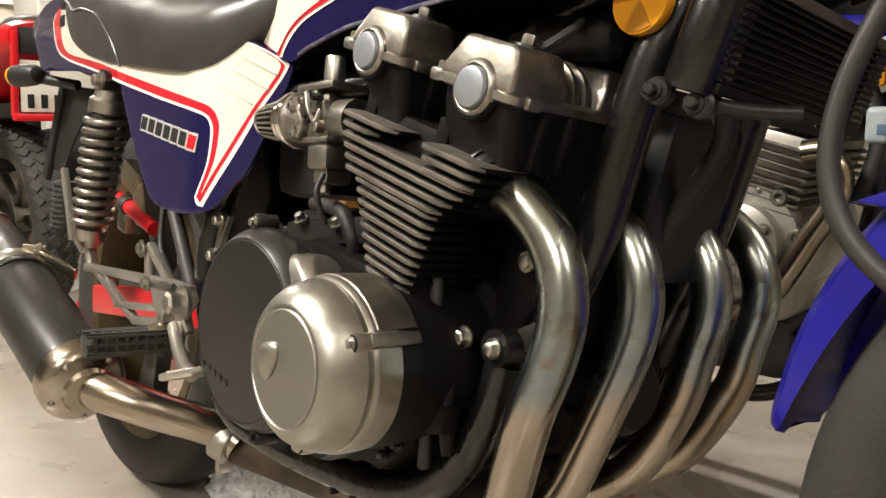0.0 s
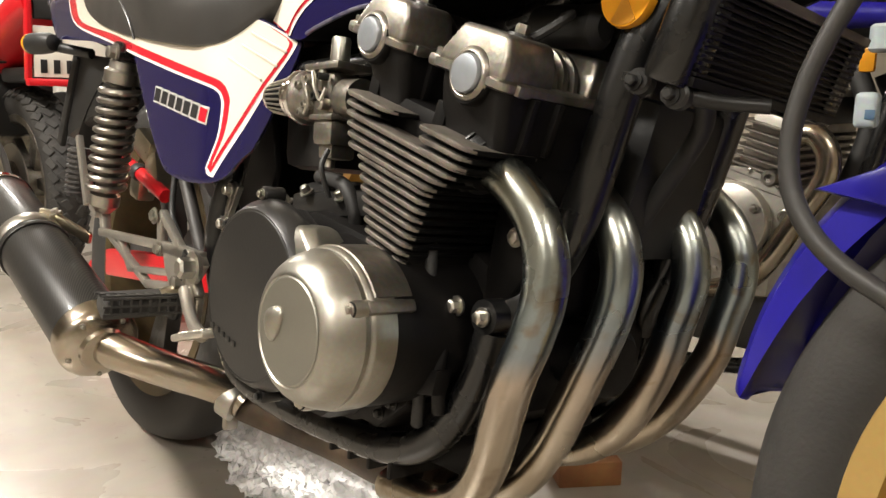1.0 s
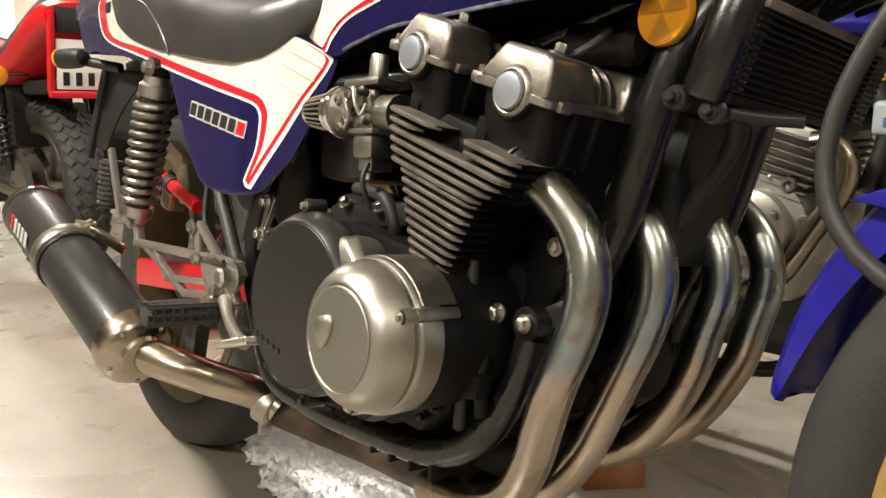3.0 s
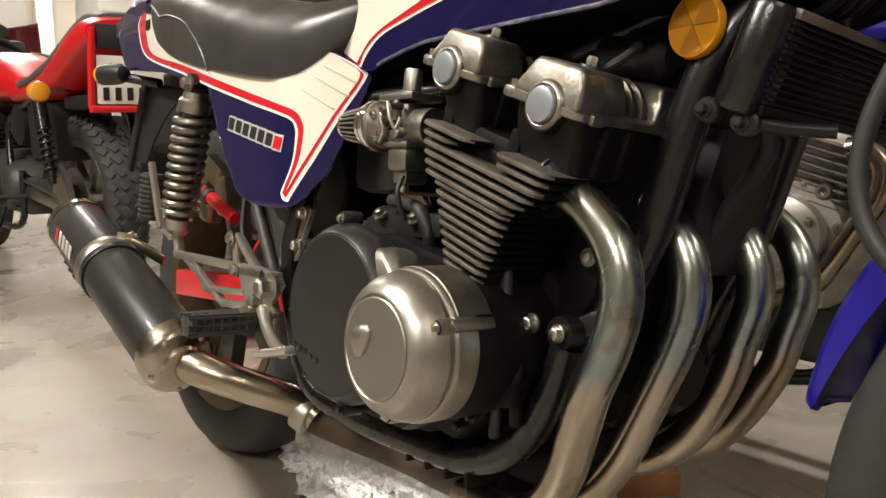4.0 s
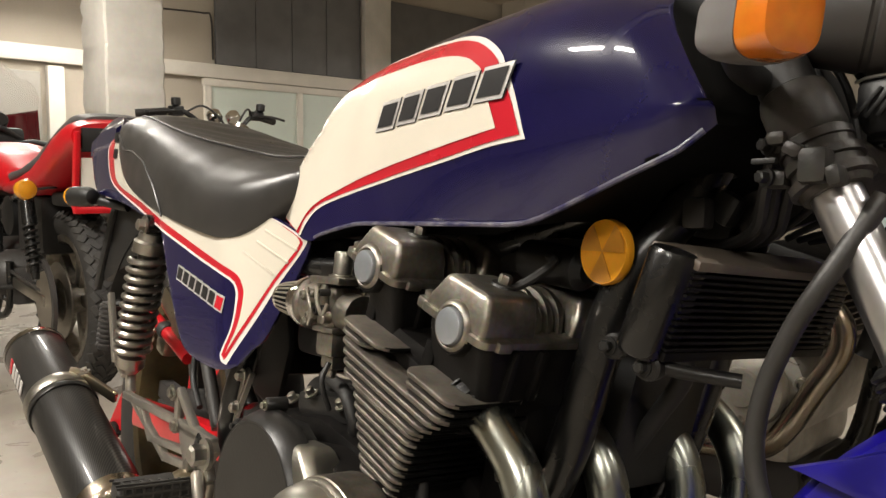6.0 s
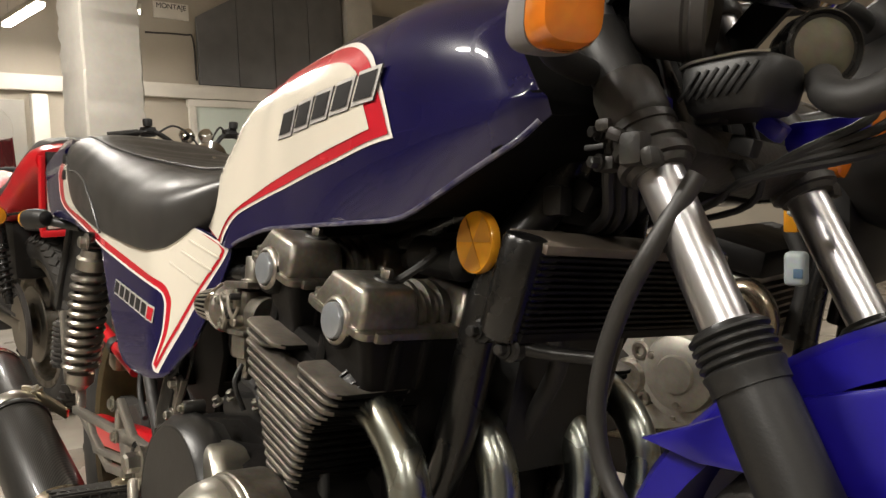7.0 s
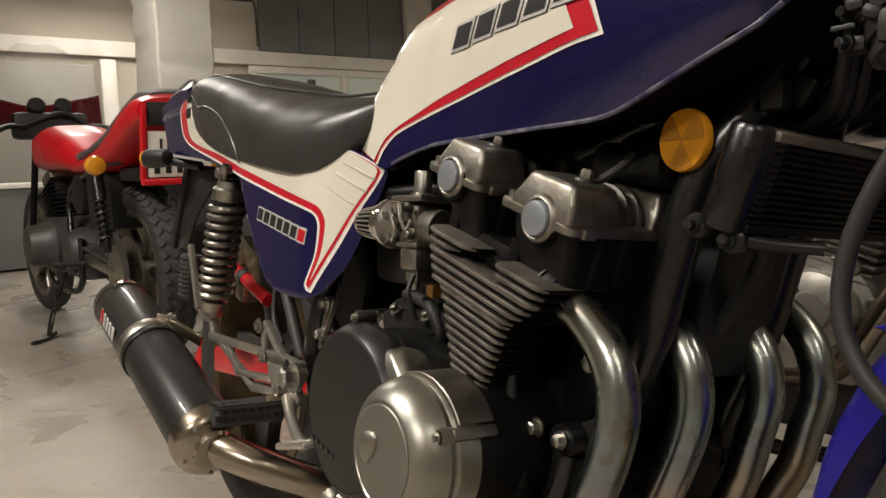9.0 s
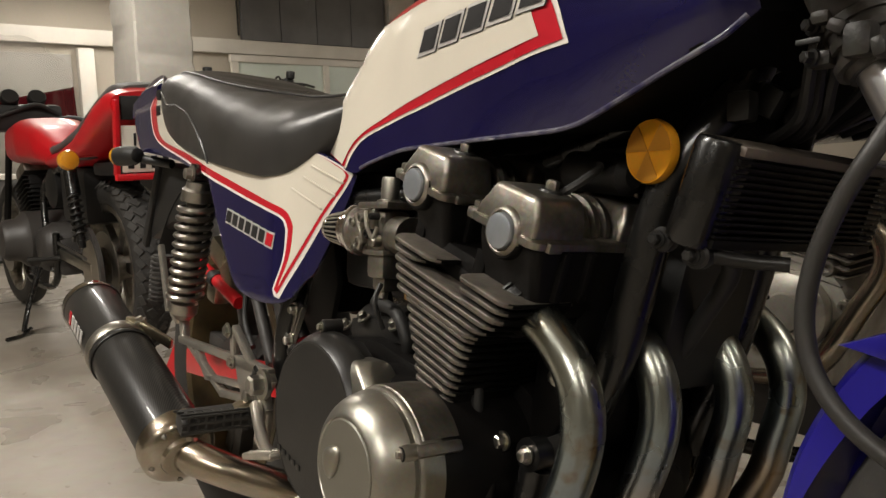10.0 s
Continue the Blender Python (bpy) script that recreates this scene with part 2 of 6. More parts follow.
def header_material():
    """Heat-tinted steel: bluish at the bend, straw and tan further down, by height on the pipe."""
    m = material("heat_tinted_steel", (0.6, 0.5, 0.4), 0.27, 1.0, vary=0.3, grain=120, rough_vary=0.14, bump=0.05)
    nt = m.node_tree
    n, l = nt.nodes, nt.links
    co, sep, nz = n.new("ShaderNodeTexCoord"), n.new("ShaderNodeSeparateXYZ"), n.new("ShaderNodeTexNoise")
    nz.inputs["Scale"].default_value, nz.inputs["Detail"].default_value = 14, 6
    l.new(co.outputs["Object"], sep.inputs[0])
    l.new(co.outputs["Object"], nz.inputs["Vector"])
    add = n.new("ShaderNodeMath")
    add.operation = "MULTIPLY_ADD"
    add.inputs[1].default_value = 0.07
    l.new(nz.outputs["Fac"], add.inputs[0])
    l.new(sep.outputs["Z"], add.inputs[2])
    ramp = n.new("ShaderNodeValToRGB")
    e = ramp.color_ramp.elements
    e[0].position, e[0].color = 0.16, (0.323, 0.284, 0.225, 1)
    e[1].position, e[1].color = 0.60, (0.34, 0.35, 0.30, 1)
    for pos, c in ((0.30, (0.403, 0.351, 0.279, 1)), (0.385, (0.387, 0.328, 0.269, 1)), (0.415, (0.25, 0.285, 0.315, 1)), (0.46, (0.29, 0.34, 0.355, 1)), (0.52, (0.345, 0.36, 0.32, 1))):
        x = e.new(pos)
        x.color = c
    l.new(add.outputs[0], ramp.inputs["Fac"])
    st, sr, sx = n.new("ShaderNodeTexNoise"), n.new("ShaderNodeMapRange"), n.new("ShaderNodeMix")
    st.inputs["Scale"].default_value, st.inputs["Detail"].default_value, st.inputs["Distortion"].default_value = 30, 8, 1.2
    l.new(co.outputs["Object"], st.inputs["Vector"])
    sr.inputs["From Min"].default_value, sr.inputs["From Max"].default_value, sr.inputs["To Max"].default_value = .56, .74, .8
    l.new(st.outputs["Fac"], sr.inputs["Value"])
    sx.data_type = "RGBA"
    sx.inputs["B"].default_value = (0.20, 0.14, 0.08, 1)
    l.new(sr.outputs["Result"], sx.inputs["Factor"])
    l.new(ramp.outputs["Color"], sx.inputs["A"])
    l.new(sx.outputs["Result"], n["Principled BSDF"].inputs["Base Color"])
    return m


LIT = glowing("lit_diffuser", (1.0, 0.94, 0.85), 42.0)
FLOOR, CARBON, HEADER = floor_material(), carbon_material(), header_material()


# ---- mesh helpers ----
def part(name, bm, mat, parent=None, label="", angle=38):
    """Links a bmesh as one mesh object, under a thing or a part if given."""
    bmesh.ops.recalc_face_normals(bm, faces=bm.faces)
    me = bpy.data.meshes.new(name)
    bm.to_mesh(me)
    bm.free()
    me.materials.append(mat)
    me.shade_smooth()
    me.set_sharp_from_angle(angle=radians(angle))
    ob = new(name, me)
    ob.parent = parent
    return tagged(ob, label) if label else ob


def thing(name, label, category, m=None, group="", kind=""):
    ob = tagged(new(name), label, category, group, kind)
    if m is not None:
        ob.matrix_basis = m
    return ob


def smooth(pts, n=6):
    """A Catmull-Rom curve through points (tuples of any length)."""
    p = [Vector(q) for q in pts]
    p = [2 * p[0] - p[1]] + p + [2 * p[-1] - p[-2]]
    out = []
    for i in range(1, len(p) - 2):
        a, b, c, d = p[i - 1:i + 3]
        for k in range(n):
            t = k / n
            out.append(0.5 * (2 * b + (c - a) * t + (2 * a - 5 * b + 4 * c - d) * t * t + (3 * b - a - 3 * c + d) * t ** 3))
    return out + [p[-2]]


def bridge(bm, rings, closed=True, cap=True):
    vs = [[bm.verts.new(p) for p in r] for r in rings]
    n = len(vs[0])
    for a, b in zip(vs, vs[1:]):
        for i in range(n if closed else n - 1):
            j = (i + 1) % n
            bm.faces.new((a[i], a[j], b[j], b[i]))
    if cap:
        bm.faces.new(vs[0][::-1])
        bm.faces.new(vs[-1])
    return vs


def tube(pts, r, seg=14, n=6, bm=None, cap=True):
    """A round tube along a curve; r is one radius or one for each given point."""
    bm = bm or bmesh.new()
    rs = r if isinstance(r, (list, tuple)) else [r] * len(pts)
    path = smooth([(*p, q) for p, q in zip(pts, rs)], n) if n else [Vector((*p, q)) for p, q in zip(pts, rs)]
    pos = [v.to_3d() for v in path]
    side, rings = None, []
    for i, p in enumerate(pos):
        d = (pos[min(i + 1, len(pos) - 1)] - pos[max(i - 1, 0)]).normalized()
        if side is None:
            side = d.orthogonal().normalized()
        side = (side - d * side.dot(d)).normalized()
        up = d.cross(side)
        rings.append([p + path[i][3] * (math.cos(a) * side + math.sin(a) * up) for a in (2 * math.pi * k / seg for k in range(seg))])
    bridge(bm, rings, cap=cap)
    return bm


def turned(profile, at, axis, seg=32, bm=None):
    """A turned body: (radius, height) pairs along an axis from a point."""
    bm = bm or bmesh.new()
    axis = Vector(axis).normalized()
    u = axis.orthogonal().normalized()
    v = axis.cross(u)
    at = Vector(at)
    bridge(bm, [[at + axis * h + max(r, 1e-4) * (math.cos(a) * u + math.sin(a) * v) for a in (2 * math.pi * k / seg for k in range(seg))] for r, h in profile])
    return bm


def box(c, size, bevel=0.003, m=None, bm=None, seg=2):
    bm = bm or bmesh.new()
    one = bmesh.new()
    bmesh.ops.create_cube(one, size=1.0)
    bmesh.ops.scale(one, vec=size, verts=one.verts)
    if bevel:
        bmesh.ops.bevel(one, geom=one.edges[:], offset=bevel, segments=seg, affect="EDGES", profile=0.6)
    bmesh.ops.transform(one, matrix=Matrix.Translation(c) @ (m or Matrix()), verts=one.verts)
    join(bm, one)
    return bm


def join(bm, other):
    me = bpy.data.meshes.new("joined")
    other.to_mesh(me)
    other.free()
    bm.from_mesh(me)
    bpy.data.meshes.remove(me)
    return bm


def slab(poly, y0, y1, bevel=0.003, bm=None, plane=lambda a, b, y: (a, y, b)):
    """A plate: an outline in x and z, thick from y0 to y1."""
    bm = bm or bmesh.new()
    one = bmesh.new()
    lo = [one.verts.new(plane(a, b, y0)) for a, b in poly]
    hi = [one.verts.new(plane(a, b, y1)) for a, b in poly]
    n = len(poly)
    one.faces.new(lo[::-1]), one.faces.new(hi)
    for i in range(n):
        j = (i + 1) % n
        one.faces.new((lo[i], lo[j], hi[j], hi[i]))
    bmesh.ops.recalc_face_normals(one, faces=one.faces)
    if bevel:
        flat = [e for e in one.edges if len({v.co.y > (y0 + y1) / 2 for v in e.verts}) == 1] if plane(0, 0, 1)[1] == 1 else one.edges[:]
        bmesh.ops.bevel(one, geom=flat, offset=bevel, segments=2, affect="EDGES", profile=0.6)
    return join(bm, one)


def bar(a, b, w, h, bevel=0.002, bm=None, up=(0, 1, 0)):
    """A straight bar of rectangular section from a to b; h lies along up."""
    a, b = Vector(a), Vector(b)
    d = (b - a).normalized()
    s = d.cross(Vector(up)).normalized()
    m = Matrix((d, s, d.cross(s) * -1)).transposed().to_4x4()
    return box((a + b) / 2, ((b - a).length, w, h), bevel, m, bm)


def bolt(at, axis, r=0.007, h=0.006, bm=None):
    bm = bm or bmesh.new()
    turned([(r * 1.5, 0), (r * 1.5, h * 0.25)], at, axis, 16, bm)
    return turned([(r, h * 0.25), (r, h), (r * 0.7, h * 1.15)], at, axis, 6, bm)


def curve_of(xs, ys):
    return lambda x: float(np.interp(x, xs, ys))


from mathutils import geometry


def mark(name, poly, surface, off, mat, parent, label="", side=-1, step=0.012):
    """A thin painted field: an outline in x and z laid on a body's flank."""
    pts = [Vector(p) for p in poly]
    n = len(pts)
    xs, zs = [p[0] for p in pts], [p[1] for p in pts]

    def inside(x, z):
        hit = False
        for i in range(n):
            (ax, az), (bx, bz) = pts[i], pts[i - 1]
            if (az > z) != (bz > z) and x < (bx - ax) * (z - az) / (bz - az) + ax:
                hit = not hit
        return hit

    grid = [Vector((x, z)) for x in np.arange(min(xs), max(xs), step) for z in np.arange(min(zs), max(zs), step) if inside(x, z)]
    v, _, f, *_ = geometry.delaunay_2d_cdt(pts + grid, [(i, (i + 1) % n) for i in range(n)], [], 1, 1e-5)
    bm = bmesh.new()
    vs = [bm.verts.new((p.x, side * (surface(p.x, p.y) + off), p.y)) for p in v]
    for t in f:
        bm.faces.new([vs[i] for i in t])
    ob = part(name, bm, mat, parent, label, 180)
    return ob


# ---- the room ----
def wall(name, c, size, mat, label):
    ob = part(name, box((0, 0, 0), size, 0.0), mat, None, label)
    ob.matrix_basis = pose(*c)
    return tagged(ob, label, "wall", kind="structure")


def fixed(name, bm, mat, m, label, category, parent=None):
    ob = part(name, bm, mat, parent, label)
    ob.matrix_basis = m
    return tagged(ob, label, category, kind="structure")


XB = -9.1
floor = tagged(part("floor", box((-1.0, 2.0, -0.1), (16.6, 18, 0.2), 0), FLOOR), "stained pale sealed concrete garage floor", "floor", kind="structure")
tagged(part("ceiling", box((-1.0, 2.0, CEIL + 0.1), (16.6, 18, 0.2), 0), CEILING), "plain beige painted ceiling", "ceiling", kind="structure")
wall("wall_west", (XB - 0.1, 2.0, CEIL / 2), (0.2, 18, CEIL), WALL, "beige plastered back wall with white rail")
wall("wall_east", (6.6, 2.0, CEIL / 2), (0.2, 18, CEIL), WALL, "plain beige plastered wall")
wall("wall_north", (-1.25, 10.6, CEIL / 2), (15.5, 0.2, CEIL), WALL, "plain beige plastered wall")
wall("wall_south", (-1.25, -6.6, CEIL / 2), (15.5, 0.2, CEIL), WALL, "plain beige plastered wall")


def build_pillar():
    """A square pillar whose arrises are knocked about."""
    bm = box((0, 0, 0), (0.54, 0.49, CEIL), 0.016, seg=1)
    bmesh.ops.subdivide_edges(bm, edges=[e for e in bm.edges if abs(e.verts[0].co.z - e.verts[1].co.z) > 1], cuts=90)
    rng = random.Random(2)
    for v in bm.verts:
        k = max(0, noise.noise(Vector((v.co.x * 3, v.co.y * 3, v.co.z * 9)))) ** 1.5 + .5 * max(0, noise.noise(Vector((v.co.x * 3, v.co.y * 3 + 7, v.co.z * 31)))) ** 1.3
        v.co.x *= 1 - .16 * k - rng.uniform(0, .008)
        v.co.y *= 1 - .16 * k - rng.uniform(0, .008)
    return fixed("pillar", bm, PILLAR, pose(-5.27, 1.945, CEIL / 2), "square rough plastered white pillar with chipped edges", "pillar")


build_pillar()
fixed("trim", box((0, 0, 0), (0.10, 17.5, 0.19), 0.006), WHITE_PAINT, pose(XB + 0.055, 2.0, 2.215), "white painted horizontal rail along the back wall", "rail")
# glazed partition under the rail
window = thing("window_1", "white-framed frosted glass partition in the back wall", "window", pose(XB + 0.03, 0, 0), kind="structure")
for y0, y1 in ((4.62, 6.02), (6.12, 7.7), (7.8, 9.3)):
    part("pane", box((0.01, (y0 + y1) / 2, 1.48), (0.012, y1 - y0, 1.08), 0.0), FROST, window, "pale green frosted pane")
for y in (4.57, 6.07, 7.75):
    part("mullion", box((0.02, y, 1.2), (0.062, 0.10, 1.8), 0.006), WHITE_PAINT, window)
part("head_rail", box((0.02, 6.9, 2.06), (0.07, 4.8, 0.10), 0.006), WHITE_PAINT, window)
part("window_sill", box((0.02, 6.9, 0.92), (0.07, 4.8, 0.08), 0.006), WHITE_PAINT, window)
# white sliding door at the other end
door = thing("door_1", "wide white painted sliding door with a pale post", "door", pose(XB + 0.02, 0, 0), kind="structure")
part("leaf", box((0.03, 0.6, 1.0), (0.05, 3.6, 2.0), 0.01), DOOR_PAINT, door)
part("post", box((0.07, 2.56, 1.04), (0.12, 0.20, 2.08), 0.03), WHITE_PAINT, door)
# dark boarding above the rail, with a raking top edge
board = thing("dark_boarding", "dark grey panelled boarding above the rail", "wall panel", pose(XB, 0, 0), kind="structure")
edges = [4.70, 5.32, 5.93, 6.55, 7.20]
top_z = [3.26, 3.60, 3.90, 3.97, 3.97]
for k in range(4):
    y0, y1 = edges[k] + .006, edges[k + 1] - .006
    bm = slab([(y0, 2.32), (y1, 2.32), (y1, top_z[k + 1]), (y0, top_z[k])], 0.02, 0.09, 0.004, plane=lambda a, b, y: (y, a, b))
    part("panel", bm, DARK_PANEL, board)
fixed("beam_post", box((0, 0, 0), (0.16, 0.52, 1.66), 0.01), PILLAR, pose(XB + 0.10, 7.50, 3.15), "short pale post above the rail", "post")
far_board = part("panel", box((0.05, 9.2, 3.0), (0.06, 2.8, 1.3), 0.004), DARK_PANEL, board)
fixed("conduit", tube([(0, 0, 0), (0, .55, .02), (0, .68, -.03), (0, .70, -.60)], .012, 10), GREY_HOUSING, pose(XB + 0.02, 3.98, 2.98), "thin grey conduit along the back wall", "pipe")
sign = thing("wall_sign", "pale workshop sign board with dark lettering", "sign", pose(XB + 0.02, 4.36, 3.30), kind="structure")
part("board", box((0.01, 0, 0), (0.02, 0.50, 0.22), 0.003), WHITE_PAINT, sign)


def lettering(text, size, m, mat, parent, name="lettering"):
    cu = bpy.data.curves.new("lettering", "FONT")
    cu.body, cu.size, cu.extrude, cu.align_x = text, size, 0.002, "CENTER"
    tmp = new("tmp", cu)
    bpy.context.view_layer.update()
    me = bpy.data.meshes.new_from_object(tmp.evaluated_get(bpy.context.evaluated_depsgraph_get()))
    bpy.data.objects.remove(tmp)
    me.materials.clear()
    me.materials.append(mat)
    ob = new(name, me)
    ob.parent, ob.matrix_basis = parent, m
    return ob


lettering("MONTAJE", 0.098, Matrix.Translation((0.022, 0, 0.025)) @ Matrix(((0, 0, 1, 0), (1, 0, 0, 0), (0, 1, 0, 0), (0, 0, 0, 1))), INK, sign)
for lx, ly, _ in LAMPS:
    fx = thing("tube_or_fill_lamp", "white hanging batten with a lit fluorescent tube, some added as unseen fill", "ceiling lamp", pose(lx, ly, HANG), "ceiling lamps")
    part("housing", box((0, 0, 0.03), (1.26, 0.10, 0.06), 0.006), WHITE_PAINT, fx)
    part("diffuser", box((0, 0, -0.025), (1.22, 0.09, 0.045), 0.015), LIT, fx, "glowing white diffuser")
    for d in (-0.5, 0.5):
        part("hanger", tube([(d, 0, 0.05), (d, 0, CEIL - HANG)], 0.004, 8, 0), BOLT, fx)


# ---- the motorcycle in front: x ahead, y to its left, z up, origin under the rear tyre ----
BIKE = pose(0, -0.008, 0, -6.79, -2.54, -3.95)
bike = thing("motorcycle", "blue, cream and red four-cylinder motorcycle leaning on its side stand", "motorcycle", BIKE)

TW = curve_of([.40, .43, .47, .50, .52, .54, .60, .70, .80, .90, 1.0, 1.08, 1.13, 1.175, 1.195, 1.206, 1.212], [.015, .02, .05, .09, .12, .135, .138, .140, .147, .161, .170, .172, .171, .167, .160, .150, .140])
TZ0 = curve_of([.45, .54, .58, .62, .645, .67, .72, .76, .90, 1.02, 1.045, 1.07, 1.12, 1.16, 1.185, 1.197, 1.206], [.735, .714, .695, .675, .671, .680, .689, .694, .694, .694, .697, .705, .723, .738, .748, .758, .776])
TZ1 = curve_of([.45, .48, .52, .56, .60, .65, .70, .78, .85, .95, 1.05, 1.12, 1.16, 1.185, 1.20], [.775, .790, .814, .836, .856, .878, .896, .909, .914, .917, .919, .917, .912, .904, .895])
TUCK = curve_of([.62, .70, .80, .90, 1.0, 1.10, 1.18], [.0, .01, .03, .075, .12, .11, .06])


def averaged(f, d=0.02):
    return lambda x: (f(x - d) + f(x) * 2 + f(x + d)) / 4


TW, TZ0, TZ1 = averaged(averaged(TW, 0.010), 0.012), averaged(averaged(TZ0, 0.008), .008), averaged(averaged(TZ1, 0.016), .016)
TUCK = averaged(averaged(TUCK, .05), .05)


def tank_rake(u):
    f = max(0.0, min(1.0, (u - .95) / .2))
    return .60 * f * f * (3 - 2 * f)


def tank_half(x, z, u=None):
    """The tank's half width at a place along it and a height; its front face leans back."""
    if u is None:
        u = x
        for _ in range(8):
            u = x + tank_rake(u) * max(0, z - .78)
    z0, z1 = TZ0(u), TZ1(u)
    w = TW(u - max(0, z - .713) * max(0, min(1, (.76 - u) / .12)))
    zc = min(0.785, z0 + 0.5 * (z1 - z0))
    if z >= zc:
        return w * max(0.0, 1 - min(1, (z - zc) / (z1 - zc)) ** 3.0) ** (1 / 3.0)
    zk = max(z0 + .03, min(zc, .770))
    return w * (1 - TUCK(u) * max(0.0, min(1, (zk - z) / (zk - z0))) ** 1.35)


def build_tank():
    rings = []
    for u in [*np.linspace(0.455, 1.165, 96), *np.linspace(1.169, 1.204, 12)]:
        z0, z1 = TZ0(u), TZ1(u)
        zc = min(0.785, z0 + 0.5 * (z1 - z0))
        zs = [z0 + (zc - z0) * k / 14 for k in range(14)] + [zc + (z1 - zc) * math.sin(math.pi / 2 * k / 30) ** 0.8 for k in range(31)]
        half = [(u - tank_rake(u) * max(0, z - .78), tank_half(0, z, u), z) for z in zs]
        x, w, _ = half[0]
        rise = min(.012, .2 * (z1 - z0))
        hollow = [(x, w * .90, z0 + .001), (x, w * .45, z0 + rise), (x, -w * .45, z0 + rise), (x, -w * .90, z0 + .001)]
        rings.append([(x, -y, z) for x, y, z in half] + [(x, y, z) for x, y, z in half[-2::-1]] + hollow)
    bm = bmesh.new()
    bridge(bm, rings)
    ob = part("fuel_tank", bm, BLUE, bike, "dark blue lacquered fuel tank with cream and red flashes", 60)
    # underside and nose coloured black in place of the shade that falls there
    ob.data.materials.append(FIN_AND_SHADE_BLACK)
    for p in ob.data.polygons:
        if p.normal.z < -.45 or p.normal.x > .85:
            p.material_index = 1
    lip = bmesh.new()
    for s in (-1, 1):
        tube([(x, s * (tank_half(x, TZ0(x)) + 0.003), TZ0(x) + .001) for x in np.linspace(0.66, 1.198, 40)], 0.0026, 8, 2, lip)
    part("seam_lip", lip, GLINT_BLUE, ob, "blue seam lip with pale flecks painted as glints")
    top = [(1.030, .805), (1.015, .830), (1.000, .848), (.969, .866), (.933, .877), (.896, .881), (.84, .884), (.78, .884), (.72, .880), (.64, .868), (.58, .852), (.53, .833), (.49, .81), (.47, .785), (.50, .752), (.535, .722), (.545, .7155), (.619, .6785)]
    outer = [(.633, .695), (.659, .712), (.697, .722), (.757, .732), (.816, .740), (.877, .747), (.930, .753), (1.002, .762), (1.046, .765)] + top
    red = [(.629, .699), (.657, .7155), (.696, .7255), (.757, .7355), (.816, .7435), (.877, .7505), (.930, .7565), (1.001, .7655), (1.040, .769)] + [(x - .004, z - .0045) if z > .80 else (x, z) for x, z in top[:-1]] + [(.616, .681)]
    inner = [(.637, .709), (.669, .7235), (.723, .7375), (.773, .748), (.822, .7555), (.884, .7625), (.935, .7685), (1.010, .777), (.998, .801), (.984, .829), (.970, .840), (.949, .850), (.911, .858), (.85, .862), (.78, .862), (.72, .858), (.645, .846), (.585, .829), (.535, .81), (.50, .79), (.485, .77), (.505, .75), (.538, .722), (.547, .717), (.612, .685)]
    def on_tank(poly):
        return [(x, min(z, TZ1(x) - .004)) for x, z in smooth_loop(poly)]

    for s in (-1, 1):
        mark("white_outline", on_tank(outer), tank_half, 0.0012, WHITE_LINE, ob, side=s)
        mark("red_flash", on_tank(red), tank_half, 0.0021, RED, ob, "red flash", s)
        mark("cream_field", on_tank(inner), tank_half, 0.0030, CREAM, ob, "cream painted field", s)
    # the maker's mark: plain slanted blocks on a dark slab
    for k in range(5):
        a, z = 0.794 + k * 0.0465, 0.7965 + k * 0.0018
        h, w, sl = 0.027, 0.036, 0.010

        def block(x0, x1, z0, z1):
            return [(a + x0 * w + z0 * sl, z + z0 * h), (a + x1 * w + z0 * sl, z + z0 * h), (a + x1 * w + z1 * sl, z + z1 * h), (a + x0 * w + z1 * sl, z + z1 * h)]

        mark("badge_edge", block(-.08, 1.10, -.10, 1.10), tank_half, 0.0038, INK, ob)
        mark("badge_line", block(-.05, 1.06, -.08, 1.08), tank_half, 0.0046, SILVER_LETTER, ob)
        for x0, x1 in ((.04, .96),):
            mark("badge_block", block(x0, x1, .06, .94), tank_half, 0.0054, INK, ob, "dark badge bar")
    cap = turned([(.034, -.01), (.034, .012), (.026, .014), (.024, .034), (.022, .044), (.012, .046)], (.962, 0, .917), (0, 0, 1), 32)
    part("fuel_cap", cap, CHROME, ob, "chrome fuel cap")


def smooth_loop(poly, n=4, corner=50):
    """Rounds a closed outline, but keeps its sharp corners."""
    out, m = [], len(poly)
    p = [Vector(q) for q in poly]
    sharp = [(p[i] - p[i - 1]).angle(p[(i + 1) % m] - p[i], 0) > radians(corner) for i in range(m)]
    for i in range(m):
        b, c = p[i], p[(i + 1) % m]
        a = 2 * b - c if sharp[i] else p[i - 1]
        d = 2 * c - b if sharp[(i + 1) % m] else p[(i + 2) % m]
        for k in range(n):
            t = k / n
            q = 0.5 * (2 * b + (c - a) * t + (2 * a - 5 * b + 4 * c - d) * t * t + (3 * b - a - 3 * c + d) * t ** 3)
            out.append((q.x, q.y))
    return out


build_tank()


def panel_half(x, z):
    e = max(0, min(x, .56) - .48)
    return .18 - .077 * max(0, .25 - x) - 3.1 * e * e - .5 * max(0, x - .56) - .35 * max(0, z - .84) * max(0, min(1, -x * 5))


SEAT_X = [-.20, -.17, -.12, -.06, -.02, .04, .10, .20, .30, .40, .47, .53, .57, .60, .63]
SEAT_TOP = averaged(curve_of(SEAT_X, [.885, .912, .916, .912, .906, .894, .880, .856, .836, .818, .806, .802, .800, .796, .78]))
SEAT_LOW = averaged(curve_of(SEAT_X, [.855, .835, .815, .790, .772, .750, .734, .712, .695, .680, .670, .672, .695, .726, .765]))
